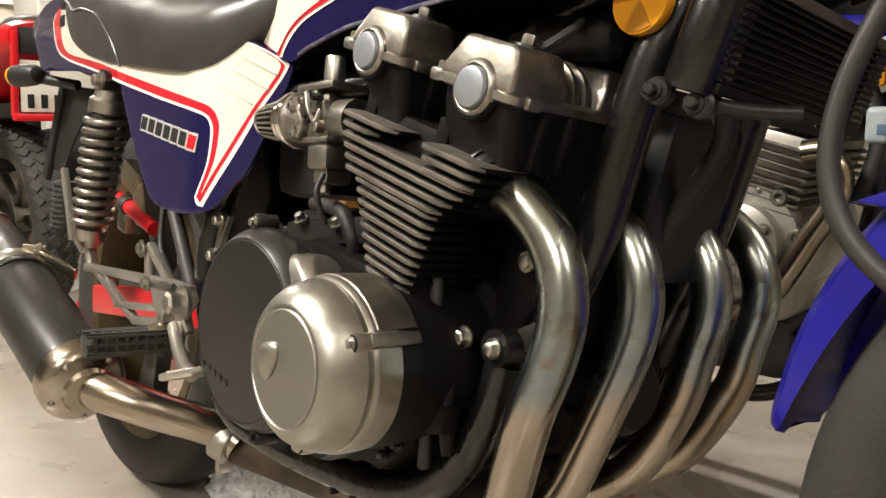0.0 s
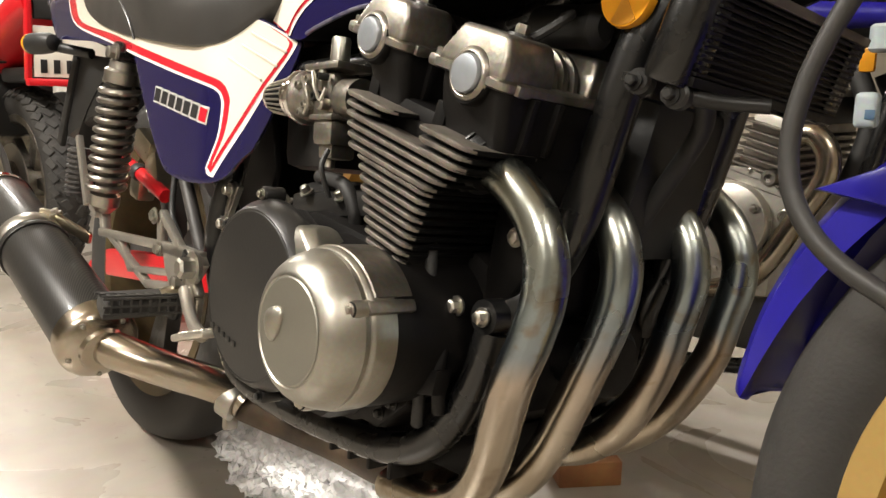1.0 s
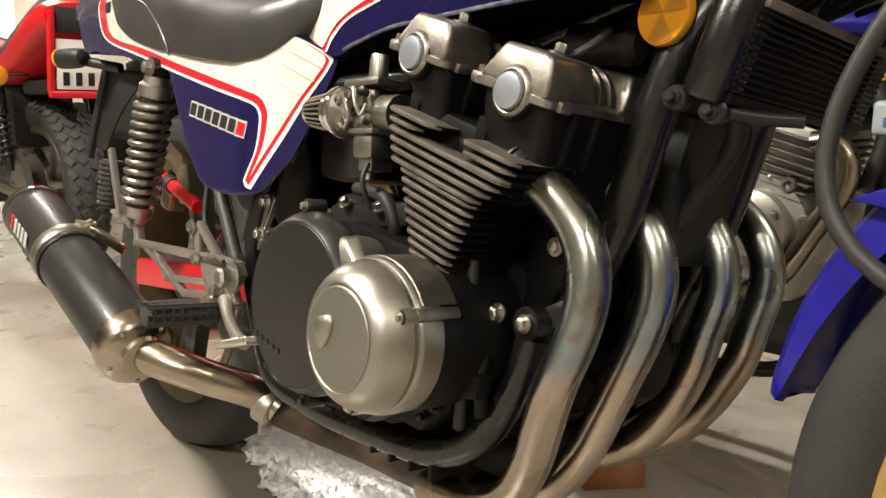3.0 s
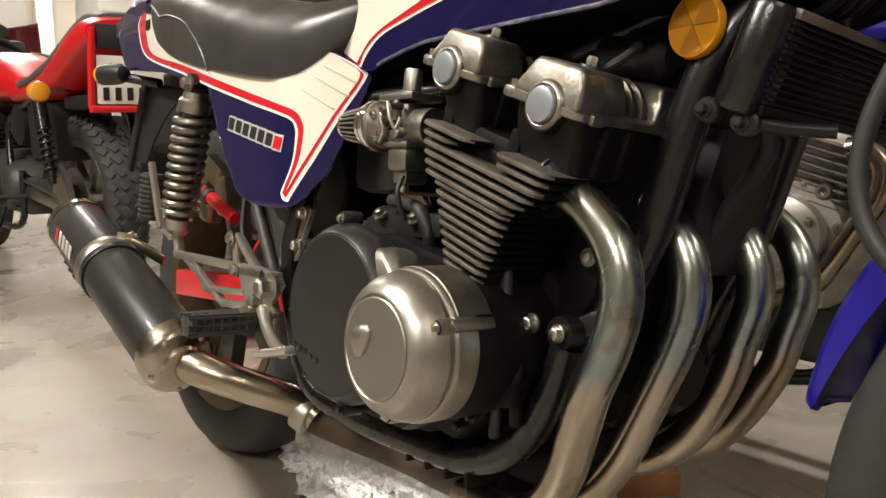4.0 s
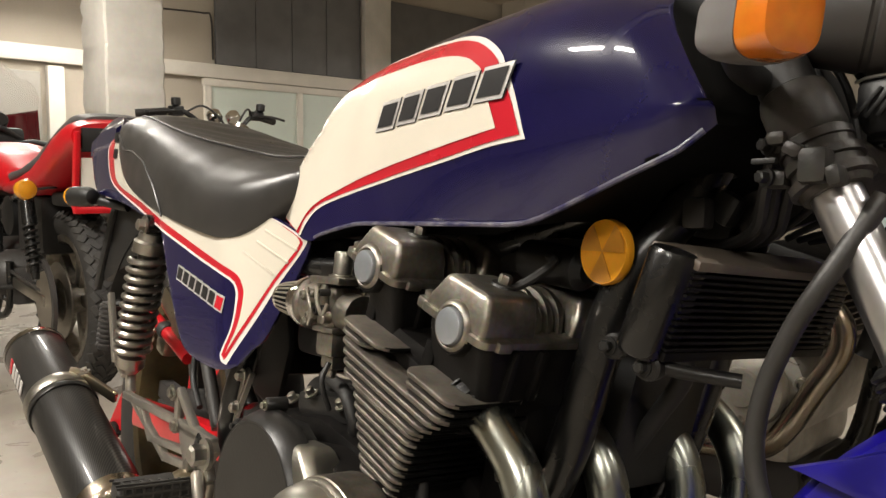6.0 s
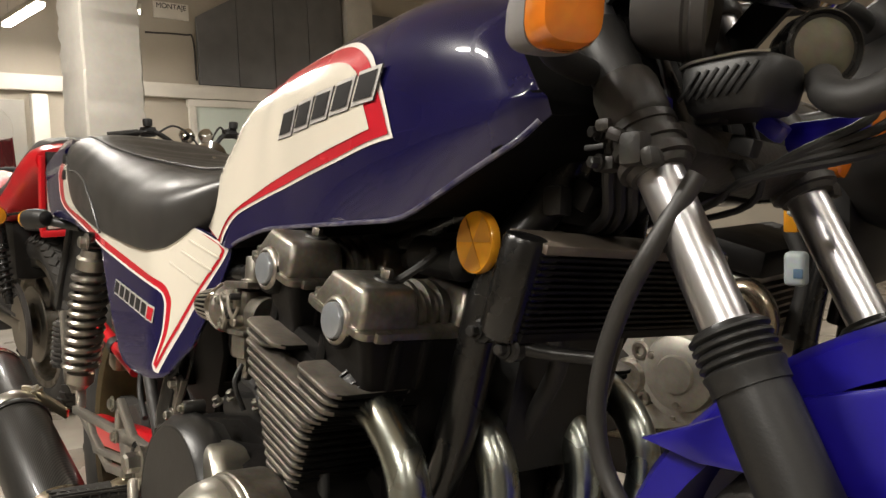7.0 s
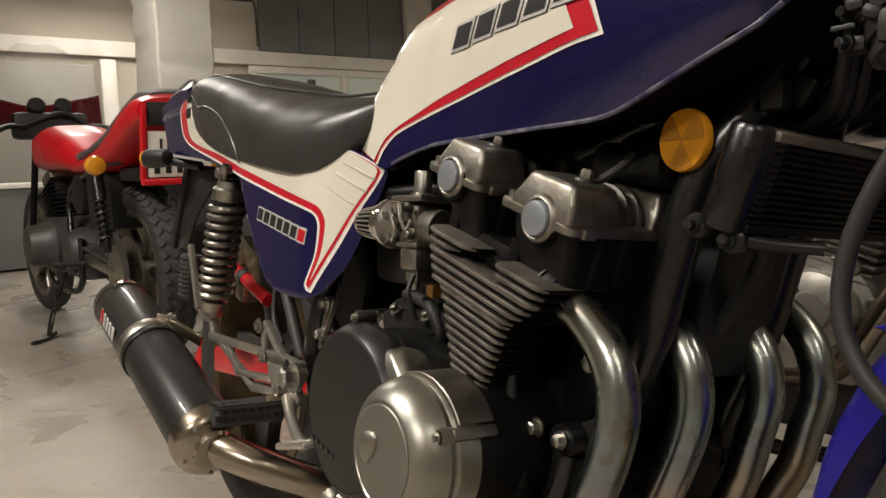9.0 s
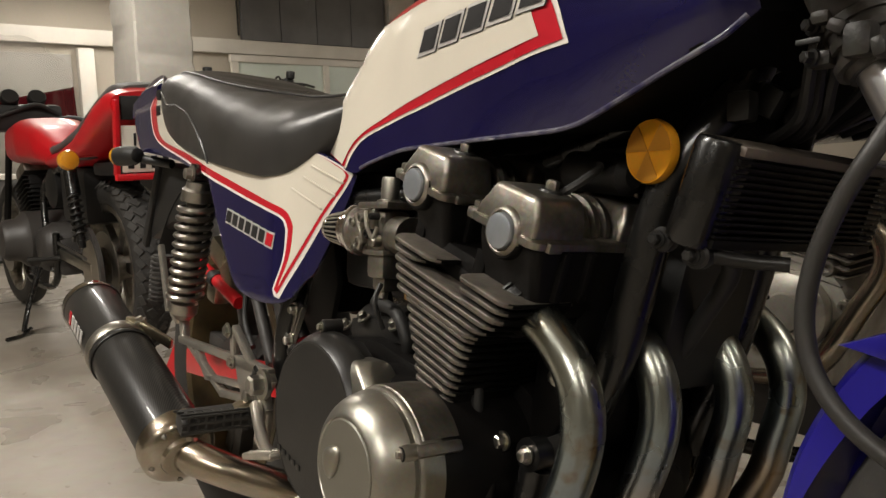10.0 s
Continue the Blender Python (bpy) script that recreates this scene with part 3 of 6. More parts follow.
SEAT_WIDE = averaged(curve_of(SEAT_X, [.11, .134, .154, .166, .173, .179, .184, .192, .197, .199, .197, .188, .168, .147, .115]))


def seat_half(x, z):
    t, l, w = SEAT_TOP(x), SEAT_LOW(x), SEAT_WIDE(x)
    zm = l + .36 * (t - l)
    if z <= zm:
        return w * (1 - .03 * ((zm - z) / (zm - l)) ** 2)
    k = 3.0 - 1.0 * max(0, min(1, (x - .12) / .3))
    return w * max(0, 1 - ((z - zm) / (t - zm)) ** k) ** (1 / k)


def build_seat():
    rings = []
    for x in np.linspace(-.20, .63, 90):
        t, l = SEAT_TOP(x), SEAT_LOW(x)
        zm = l + .36 * (t - l)
        zs = [l + (zm - l) * k / 6 for k in range(6)] + [zm + (t - zm) * math.sin(math.pi / 2 * k / 18) ** .85 for k in range(19)]
        ring = []
        for z in zs:
            y = seat_half(x, z)
            crease = .0012 * noise.noise(Vector((x * 22, y * 9, z * 12))) + .0016 * noise.noise(Vector((x * 6 + z * 30, y * 5, 4)))
            dish = (.016 * max(0, 1 - (y / .13) ** 2) + .003 * math.sin(x * 95) * max(0, 1 - (y / .10) ** 4)) * max(0, min(1, (x - .0) / .12))
            free = max(0, min(1, (z - zm) / (t - zm) * 2))
            ring.append((y + crease * .6 * free, z + crease * free - dish))
        full = [(x, -y, z) for y, z in ring] + [(x, y, z) for y, z in ring[-2::-1]]
        full += [(x, seat_half(x, l) * .92 * (1 - 2 * k / 5), l - .003) for k in range(6)]
        rings.append(full)
    bm = bmesh.new()
    bridge(bm, rings)
    ob = part("seat", bm, SEAT, bike, "glossy black vinyl dual seat with a stitched seam", 60)
    seam = [(-.10, .86), (-.05, .842), (-.006, .822), (.05, .816), (.104, .803), (.15, .788), (.19, .766), (.225, .742), (.246, .718), (.254, .698)]
    ridge = [(x, SEAT_LOW(x) + .90 * (SEAT_TOP(x) - SEAT_LOW(x))) for x in np.linspace(-.10, .56, 16)]
    for s in (-1, 1):
        part("top_seam", tube([(x, s * (seat_half(x, z) + .001), z) for x, z in ridge], .0022, 6, 3), SEAT, ob)
        part("piping", tube([(x, s * (seat_half(x, z) + .0012), z) for x, z in seam], .0020, 6, 4), SEAT, ob)


build_seat()


def build_panels():
    """Side panels that run back into the tail cowl."""
    outline = [(-.398, .896), (-.385, .859), (-.30, .765), (-.20, .745), (-.005, .722), (.18, .69), (.241, .673), (.294, .596), (.354, .522), (.395, .500), (.469, .492), (.528, .498), (.559, .527), (.581, .554), (.626, .660), (.622, .678), (.57, .703), (.54, .70), (.45, .69), (.30, .71), (.10, .76), (-.05, .80), (-.09, .86), (-.20, .912), (-.32, .914)]
    cream = [(-.208, .870), (-.187, .809), (-.120, .761), (.101, .710), (.265, .671), (.400, .639), (.491, .619), (.516, .611), (.524, .602), (.526, .588), (.521, .552), (.501, .513), (.506, .504), (.518, .501), (.557, .557), (.590, .614), (.622, .664), (.618, .677), (.57, .701), (.54, .70), (.45, .69), (.30, .71), (.10, .76), (-.05, .80), (-.09, .86), (-.10, .875)]
    red = [(-.199, .868), (-.179, .810), (-.115, .764), (.103, .714), (.267, .675), (.402, .643), (.492, .623), (.519, .614), (.529, .603), (.531, .588), (.525, .552), (.506, .513), (.511, .509), (.517, .511), (.553, .562), (.586, .617), (.617, .662), (.613, .677), (.568, .700), (.54, .698), (.45, .69), (.30, .71), (.10, .76), (-.05, .80), (-.09, .86), (-.10, .872)]
    inner = [(-.150, .864), (-.128, .805), (-.075, .763), (.119, .722), (.280, .684), (.401, .655), (.497, .632), (.527, .622), (.539, .607), (.541, .592), (.535, .556), (.5155, .516), (.5500, .5655), (.5830, .6195), (.6140, .6645), (.6120, .6770), (.569, .7005), (.54, .699), (.45, .69), (.30, .71), (.10, .76), (-.05, .80), (-.09, .86), (-.10, .87)]
    for s in (-1, 1):
        bm = bmesh.new()
        mesh = mark("panel", smooth_loop(outline), panel_half, 0.0, BLUE, bike, side=s)
        mesh.name = "side_panel"
        tagged(mesh, "dark blue side panel and tail with cream, red and white flashes")
        m = mesh.modifiers.new("thick", "SOLIDIFY")
        m.thickness, m.offset = 0.006, 0.0
        b = mesh.modifiers.new("round", "BEVEL")
        b.width, b.segments = 0.0015, 2
        mark("white_outline", smooth_loop(cream), panel_half, 0.0038, WHITE_LINE, mesh, side=s)
        mark("red_line", smooth_loop(red), panel_half, 0.0044, RED, mesh, "red line", s)
        mark("cream_field", smooth_loop(inner), panel_half, 0.0050, CREAM, mesh, "cream painted field", s)
        for (ax, az), (bx, bz) in (((.567, .683), (.613, .660)), ((.556, .668), (.602, .643)), ((.536, .653), (.583, .626))):
            v = bar((ax, s * (panel_half(ax, 0) + .005), az), (bx, s * (panel_half(bx, 0) + .005), bz), .0035, .004, .0012)
            part("vent_rib", v, CREAM, mesh)
        # model plate: plain slanted blocks
        for k in range(7):
            a, z, h = .330 + k * .0245, .606 - k * .0052, .017
            w, sl = .019, .006
            last = k == 6
            pl = lambda e: [(a - e, z - e), (a + w + e, z - .004 - e), (a + w + sl + e, z + h - .004 + e), (a + sl - e, z + h + e)]
            mark("plate_edge", pl(.003), panel_half, .0044, SILVER_LETTER, mesh, side=s)
            mark("plate_block", pl(0), panel_half, .005, RED if last else INK, mesh, side=s)
        for z in (.857, .825):
            part("tail_vent", box((-.115, s * (panel_half(-.115, 0) + .004), z), (.026, .008, .020), .003), PLASTIC, mesh)
    rings = []
    for x in np.linspace(-.41, -.17, 12):
        h = panel_half(x, 0) * .985
        zt = .908 - .15 * max(0, -.30 - x) - .2 * max(0, x + .2)
        rings.append([(x, -h, .80 if x > -.3 else .84), (x, -h, zt - .02), (x, -h * .85, zt), (x, 0, zt + .008), (x, h * .85, zt), (x, h, zt - .02), (x, h, .80 if x > -.3 else .84)])
    bm = bmesh.new()
    bridge(bm, rings, closed=True)
    part("tail_cowl", bm, BLUE, bike, "dark blue tail cowl")
    lens = box((-.42, 0, .83), (.03, .18, .07), .012)
    part("tail_light", lens, RED_PAINT, bike, "red tail light")
    part("inner_guard", slab([(.16, .68), (.46, .66), (.50, .52), (.47, .42), (.30, .47), (.20, .55)], -.078, -.068, .003), PLASTIC, bike, "black inner guard")


build_panels()


def cyl(u, v, y):
    """Engine frame: u along the fins, v up the cylinders, which lean forward 18 degrees."""
    c, s = math.cos(radians(18)), math.sin(radians(18))
    return (u * c + v * s, y, -u * s + v * c)


CYL = Matrix(((math.cos(radians(18)), 0, math.sin(radians(18))), (0, 1, 0), (-math.sin(radians(18)), 0, math.cos(radians(18))))).to_4x4()


def ubox(u0, u1, v0, v1, y0, y1, bevel=.003, bm=None):
    return box(CYL @ Vector(((u0 + u1) / 2, (y0 + y1) / 2, (v0 + v1) / 2)), (u1 - u0, y1 - y0, v1 - v0), bevel, CYL, bm)


def rounded(u0, u1, y, r, n=5):
    """Outline of a rectangle with round corners, in u and y."""
    out = []
    for k, (cu, cy) in enumerate(((u1 - r, y - r), (u0 + r, y - r), (u0 + r, r - y), (u1 - r, r - y))):
        for j in range(n + 1):
            a = math.pi / 2 * (k + j / n)
            out.append((cu + r * math.cos(a), cy + r * math.sin(a)))
    return out


def corner_plate(u0, u1, v, th, y, inner, r, side):
    """A short fin at one end of the block, from its outer face in to a given depth."""
    bm = bmesh.new()
    yc, h = (y + inner) / 2, (y - inner) / 2
    bridge(bm, [[cyl(a, v + t, side * yc + c) for a, c in rounded(u0 + e, u1 - e, h - e, r)] for t, e in ((-th / 2, .001), (-th / 2 + .001, 0), (th / 2 - .001, 0), (th / 2, .001))])
    return bm


def plate(u0, u1, v, th, y, r):
    """One cooling fin with round corners."""
    bm = bmesh.new()
    bridge(bm, [[cyl(a, v + h, c) for a, c in rounded(u0 + e, u1 - e, y - e, r)] for h, e in ((-th / 2, .001), (-th / 2 + .001, 0), (th / 2 - .001, 0), (th / 2, .001))])
    return bm


def prism(profile, y0, y1, bevel=.004, seg=3, taper=0.0):
    """A bar along y whose section is given in u and v, with all its edges rounded; taper draws the ends in towards the base."""
    bm = bmesh.new()
    base = min(v for _, v in profile)
    mid = (y0 + y1) / 2
    ends = []
    for y in (y0, y1):
        side = 1 if y < mid else -1
        ends.append([bm.verts.new(cyl(u, v, y + side * taper * (v - base))) for u, v in profile])
    n = len(profile)
    bm.faces.new(ends[0][::-1]), bm.faces.new(ends[1])
    for i in range(n):
        j = (i + 1) % n
        bm.faces.new((ends[0][i], ends[0][j], ends[1][j], ends[1][i]))
    bmesh.ops.recalc_face_normals(bm, faces=bm.faces)
    if bevel:
        bmesh.ops.bevel(bm, geom=bm.edges[:], offset=bevel, segments=seg, affect="EDGES", profile=0.5)
    return bm


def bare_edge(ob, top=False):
    """A black fin whose outer edges are bare metal and whose upper face is dark grey."""
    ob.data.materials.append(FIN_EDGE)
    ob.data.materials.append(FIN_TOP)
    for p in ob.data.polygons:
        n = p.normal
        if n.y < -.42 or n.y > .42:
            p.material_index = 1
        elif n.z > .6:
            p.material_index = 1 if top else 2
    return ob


def arc_sector(cx, cz, r0, r1, a0, a1, y0, y1, n=20):
    """A curved wall: part of a ring round an axis along y."""
    rings = []
    for k in range(n + 1):
        a = radians(a0 + (a1 - a0) * k / n)
        c, q = math.cos(a), math.sin(a)
        rings.append([(cx + r * c, y, cz + r * q) for r, y in ((r0, y0), (r1 - .002, y0), (r1, y0 + .002), (r1, y1), (r0, y1))])
    bm = bmesh.new()
    bridge(bm, rings)
    return bm


def build_engine():
    case = bmesh.new()
    slab([(.60, .32), (.66, .275), (.93, .265), (.985, .30), (.995, .37), (.97, .43), (.90, .47), (.74, .49), (.62, .46), (.585, .38)], -.108, .108, .012, case)
    slab([(.60, .32), (.66, .275), (.87, .265), (.915, .30), (.925, .40), (.90, .445), (.84, .455), (.74, .475), (.62, .46), (.585, .38)], -.165, .165, .012, case)
    turned([(.073, -.222), (.0745, -.212), (.0760, -.20), (.0760, .20), (.0745, .212), (.073, .222)], (.882, 0, .374), (0, 1, 0), 48, case)
    slab([(.64, .30), (.70, .27), (.83, .27), (.89, .31), (.90, .38), (.88, .44), (.80, .455), (.66, .44)], -.205, .205, .012, case)
    box((.80, 0, .245), (.30, .18, .06), .015, bm=case)
    box((.975, 0, .44), (.05, .22, .22), .012, Matrix.Rotation(radians(8), 4, "Y"), case)
    engine = part("crankcase", case, BLACK, bike, "black painted crankcase")
    for k in range(4):
        part("sump_fin", box((.76 + .035 * k, -.09, .222), (.006, .10, .030), .002), BLACK, engine)
    # cylinder block and its fins: barrels below, full-length head fins, short groups at the front and rear corners
    block = ubox(.690, .745, .655, .79, -.185, .185, .006)
    ubox(.64, .775, .782, .824, -.178, .178, .008, block)
    barrel = part("cylinder_block", block, BLACK, bike, "black finned cylinder block")
    for k in range(9):
        v = .7745 - k * .0091
        bare_edge(part("fin", plate(.648 + .0042 * k, .764 - .0024 * k, v, .0046, .204 - .0012 * k, .012), FIN_AND_SHADE_BLACK, barrel))
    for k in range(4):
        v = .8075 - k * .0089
        bare_edge(part("fin", plate(.617 + .005 * k, .796 - .009 * k, v, .0048, .207, .014), FIN_AND_SHADE_BLACK, barrel), k == 0)
    for k in range(3):
        v = .8270 - k * .0088
        for side in (-1, 1):
            bare_edge(part("fin", corner_plate(.727 + .003 * k, .803 - .003 * k, v, .0046, .208, .118, .014, side), FIN_AND_SHADE_BLACK, barrel), k == 0)
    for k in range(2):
        bare_edge(part("fin", plate(.609 + .003 * k, .690 - .024 * k, .8255 - k * .0090, .0046, .207, .016), FIN_AND_SHADE_BLACK, barrel), k == 0)
    # head towers under the two cam boxes
    part("cylinder_head", ubox(.645, .79, .800, .838, -.172, .172, .008), BLACK, bike, "black cylinder head")
    for (b0, b1), (t0, t1) in (((.612, .664), (.590, .662)), ((.716, .800), (.716, .800))):
        rings = []
        for v, f, e in ((.812, 0, .002), (.832, .10, .0), (.850, .45, .0), (.866, .85, .0), (.878, 1, .0), (.886, 1, .002)):
            u0, u1 = b0 + (t0 - b0) * f + e, b1 + (t1 - b1) * f - e
            rings.append([cyl(u, v, y) for u, y in rounded(u0, u1, .172 + .014 * f, .010)])
        bm = bmesh.new()
        bridge(bm, rings)
        um = t0 + (.026 if t0 < .65 else .042)
        for s in (-1, 1):
            turned([(.024, 0), (.0245, .012), (.0225, .016)], cyl(um, .880, s * .176), (0, s, 0), 32, bm)
        tower = part("head_tower", bm, BLACK, bike, "black cast tower under the cam cover")
        for y in (-.150, -.118, -.03, .03, .118):
            part("tower_rib", ubox(t1 - .006, t1 + .006, .830, .878, y - .005, y + .005, .003), BLACK, tower)
        part("tower_web", ubox(b0 - .004, b0 + .012, .812, .850, -.176, -.166, .003), BLACK, tower)
    for u0, u1, uc in ((.579, .660, .6150), (.711, .798, .7585)):
        um = (u0 + u1) / 2
        cv = bmesh.new()
        bridge(cv, [[cyl(u, v, y) for u, y in rounded(u0 - e, u1 + e, .189 + e, .010)] for v, e in ((.8775, .001), (.8790, .0035), (.8850, .0035), (.8865, .001), (.888, -.004))])
        cover = part("cam_cover", cv, ALU, bike, "aged bare aluminium cam cover")
        part("cam_tunnel", turned([(.028, -.18), (.028, .18)], cyl(um, .885, 0), (0, 1, 0), 28), ALU, cover)
        section = [(u0 + .001, .884), (u0 + .004, .8965), (u0 + .019, .9215), (u1 - .011, .9215), (u1 - .004, .905), (u1 - .001, .884)]
        for y0, y1, near in ((-.1915, -.126, 1), (-.082, -.012, 0), (.012, .082, 0), (.126, .1915, 1)):
            part("cover_hump", prism(section, y0, y1, .0055, 3, .10 if near else .25), ALU, cover)
        for y in (-.119, -.104, -.089, -.003, .089, .104, .119):
            part("cover_rib", turned([(.027, -.0038), (.0335, -.0026), (.0335, .0026), (.027, .0038)], cyl(um, .886, y), (0, 1, 0), 32), ALU, cover)
        for s in (-1, 1):
            ring = turned([(.0245, -.012), (.0232, .000), (.0215, .0032), (.0190, .0044), (.0181, .0040), (.0177, .002)], cyl(uc, .882, s * .1905), (0, s, 0), 40)
            part("cap_boss", ring, ALU, cover)
            part("end_cap", turned([(.0166, 0), (.0166, .0055), (.0156, .0072), (.0130, .0079), (.006, .0081)], cyl(uc, .882, s * .1905), (0, s, 0), 40), CAP, cover, "pale bluish round end cap")
            part("cover_washer", turned([(.0115, 0), (.0120, .002), (.0110, .0042), (.006, .0046)], cyl(um + .006, .9195, s * .148), CYL @ Vector((0, 0, 1)), 22), BLACK_COVER, cover)
            part("cover_bolt", turned([(.0062, .004), (.0062, .0105), (.0048, .0125), (.001, .0125)], cyl(um + .006, .9195, s * .148), CYL @ Vector((0, 0, 1)), 6), ALU, cover)
            lug = ubox(u0 - .012, u0 + .004, .8765, .8880, s * .180 - .009, s * .180 + .009, .004)
            turned([(.0055, 0), (.0055, .006), (.004, .007)], cyl(u0 - .005, .887, s * .180), CYL @ Vector((0, 0, 1)), 12, lug)
            part("cover_lug", lug, ALU, cover)
            part("cover_lug", ubox(u1 - .003, u1 + .008, .8765, .8870, s * .168 - .009, s * .168 + .009, .004), ALU, cover)
    # pulse cover on the crank end, and the clutch cover behind it
    cx, cz = .882, .374
    pc = turned([(.0755, .008), (.0755, .030), (.0750, .0325), (.0735, .0345), (.0722, .0350), (.0722, .038), (.0730, .0405), (.0720, .0440), (.0706, .0490), (.0680, .0560), (.0635, .0630), (.0580, .0685), (.0535, .0710), (.0520, .0720), (.0505, .0722), (.0495, .0710), (.012, .0710)], (cx, -.208, cz), (0, -1, 0), 72)
    cover = part("pulse_cover", pc, ALU_COVER, bike, "polished domed aluminium pulse cover", 30)
    part("cover_skirt", arc_sector(cx, cz, .060, .0768, 30, 152, -.238, -.196), ALU, cover)
    part("cover_ledge", bar((cx + .0680, -.246, cz + .0290), (cx + .0700, -.196, cz + .0300), .012, .009, .004), ALU, cover)
    peak = bmesh.new()
    rings = []
    for z, x0, x1, ya, yb in ((.415, .762, .862, -.236, -.19), (.436, .768, .848, -.234, -.19), (.450, .772, .832, -.231, -.19), (.4585, .776, .820, -.227, -.19), (.4620, .781, .813, -.222, -.195)):
        rings.append([(x0, ya + .008, z), (x0 + .008, ya, z), (x1 - .010, ya, z), (x1, ya + .010, z), (x1, yb, z), (x0, yb, z)])
    bridge(peak, rings)
    bmesh.ops.bevel(peak, geom=peak.edges[:], offset=.0025, segments=2, affect="EDGES", profile=.5)
    part("cover_peak", peak, ALU_COVER, cover, "rounded upright lug of the cover", 60)
    part("cover_plate", turned([(.0485, .0695), (.0482, .0718), (.0470, .0726), (.044, .0722), (.012, .0722)], (cx, -.208, cz), (0, -1, 0), 64), BRUSHED, cover, "brushed round cover plate", 30)
    nub = bmesh.new()
    bmesh.ops.create_uvsphere(nub, u_segments=24, v_segments=14, radius=1)
    for v in nub.verts:
        v.co = Vector((v.co.x * .017 * (1 - .45 * v.co.z), v.co.y * .0070, v.co.z * .0135))
    bmesh.ops.transform(nub, matrix=Matrix.Translation((.858, -.2800, .379)) @ Matrix.Rotation(radians(-62), 4, "Y"), verts=nub.verts)
    part("plate_nub", nub, ALU_COVER, cover, "raised teardrop nub", 180)
    for a in (24, 146, 266):
        bx, bz = cx + .0680 * math.cos(radians(a)), cz + .0680 * math.sin(radians(a))
        part("screw_boss", turned([(.0075, 0), (.0085, .004), (.0090, .060)], (bx, -.258, bz), (0, 1, 0), 20), ALU_COVER, cover)
        # flat dark disc paints the shade of a recess round the screw
        part("screw_recess_shade", turned([(.0072, 0), (.0072, .0022), (.0060, .0024)], (bx, -.2570, bz), (0, -1, 0), 18), INK, cover)
        part("cover_bolt", bolt((bx, -.2590, bz), (0, -1, 0), .0040, .0045), BOLT, cover)
    cc = turned([(.101, 0), (.1025, .004), (.1025, .012), (.1000, .0190), (.0935, .0290), (.0910, .0312), (.0890, .0306), (.0880, .0312), (.012, .0316)], (.735, -.208, .382), (0, -1, 0), 72)
    clutch = part("clutch_cover", cc, BLACK_COVER, bike, "satin black clutch cover", 25)
    part("cover_shoulder", slab([(.655, .43), (.672, .462), (.700, .474), (.765, .476), (.80, .455), (.82, .42), (.76, .40)], -.222, -.19, .008), BLACK_COVER, clutch)
    for k in range(5):
        part("cast_mark", box((.660 + .0125 * k, -.2400, .338 - .0030 * k), (.008, .0012, .006), .0005), BLACK_COVER, clutch)
    for a in (95, 140, 185, 230, 275):
        bx, bz = .735 + .107 * math.cos(radians(a)), .382 + .107 * math.sin(radians(a))
        lugb = turned([(.0085, 0), (.0085, .022), (.007, .024)], (bx, -.200, bz), (0, -1, 0), 16)
        part("cover_lug", lugb, BLACK_COVER, clutch)
        part("cover_bolt", bolt((bx, -.224, bz), (0, -1, 0), .0040, .005), BOLT if a < 100 else BLACK_COVER, clutch)
    # starter housing and fittings on top of the crankcase
    st = box((.735, -.105, .482), (.150, .090, .030), .010, Matrix.Rotation(radians(-4), 4, "Y"))
    turned([(.022, -.02), (.024, -.015), (.024, .07), (.020, .075)], (.66, -.105, .482), (1, 0, .05), 24, st)
    part("starter_cover", st, BLACK_COVER, bike, "satin black housing on top of the crankcase")
    for x, y, z in ((.655, -.150, .478), (.700, -.152, .492), (.765, -.150, .490)):
        part("housing_bolt", bolt((x, y, z), (0, -.6, .8), .0055, .009), BOLT, bike)
    part("breather_pipe", tube([(.69, -.13, .512), (.74, -.140, .508), (.775, -.150, .500), (.790, -.150, .478), (.788, -.145, .46)], .0080), HOSE, bike, "short black breather hose")
    # ribs, bolts and pipes in the shade ahead of the covers
    for x, z, h in ((.905, .452, .05), (.912, .330, .05), (.920, .400, .05), (.945, .345, .09)):
        part("case_rib", tube([(x, -.150, z - h / 2), (x + .006, -.160, z), (x + .004, -.150, z + h / 2)], .007, 10), BLACK, engine)
    part("case_web", slab([(.90, .31), (.955, .32), (.960, .345), (.905, .335)], -.170, -.150, .004), BLACK, engine)
    part("drain_hose", tube([(.925, -.158, .47), (.930, -.160, .43), (.928, -.160, .40), (.925, -.158, .34), (.915, -.15, .28)], .0062, 12), HOSE, bike, "thin black drain hose")
    for z in (.418, .385):
        part("hose_clip", turned([(.0075, -.004), (.0082, -.003), (.0082, .003), (.0075, .004)], (.9285, -.160, z), (0, 0, 1), 16), BOLT, bike)
    for x, z in ((.908, .440), (.915, .415), (.900, .300), (.948, .365)):
        part("case_bolt", bolt((x, -.168, z), (0, -1, 0), .0045, .008), BLACK_COVER, engine)
    for k in range(4):
        part("sump_bolt", bolt((.70 + .06 * k, -.168, .285), (0, -1, 0), .0045, .006), BLACK_COVER, engine)
    # made-up black box that keeps the gap between tank and engine dark
    part("tank_gap_filler", box((.93, 0, .672), (.36, .11, .040), .010), PLASTIC, bike, "black filler box added to darken the gap under the tank")
    for s in (-1, 1):
        part("ignition_coil", turned([(.012, 0), (.020, .006), (.020, .075), (.012, .082)], (.96, s * .075, .668), (1, 0, -.1), 20), PLASTIC, bike, "black ignition coil")
        part("plug_lead", tube([(.99, s * .08, .672), (1.03, s * .11, .665), (1.02, s * .135, .645), (.985, s * .14, .632)], .0042, 8), HOSE, bike, "black spark plug lead")
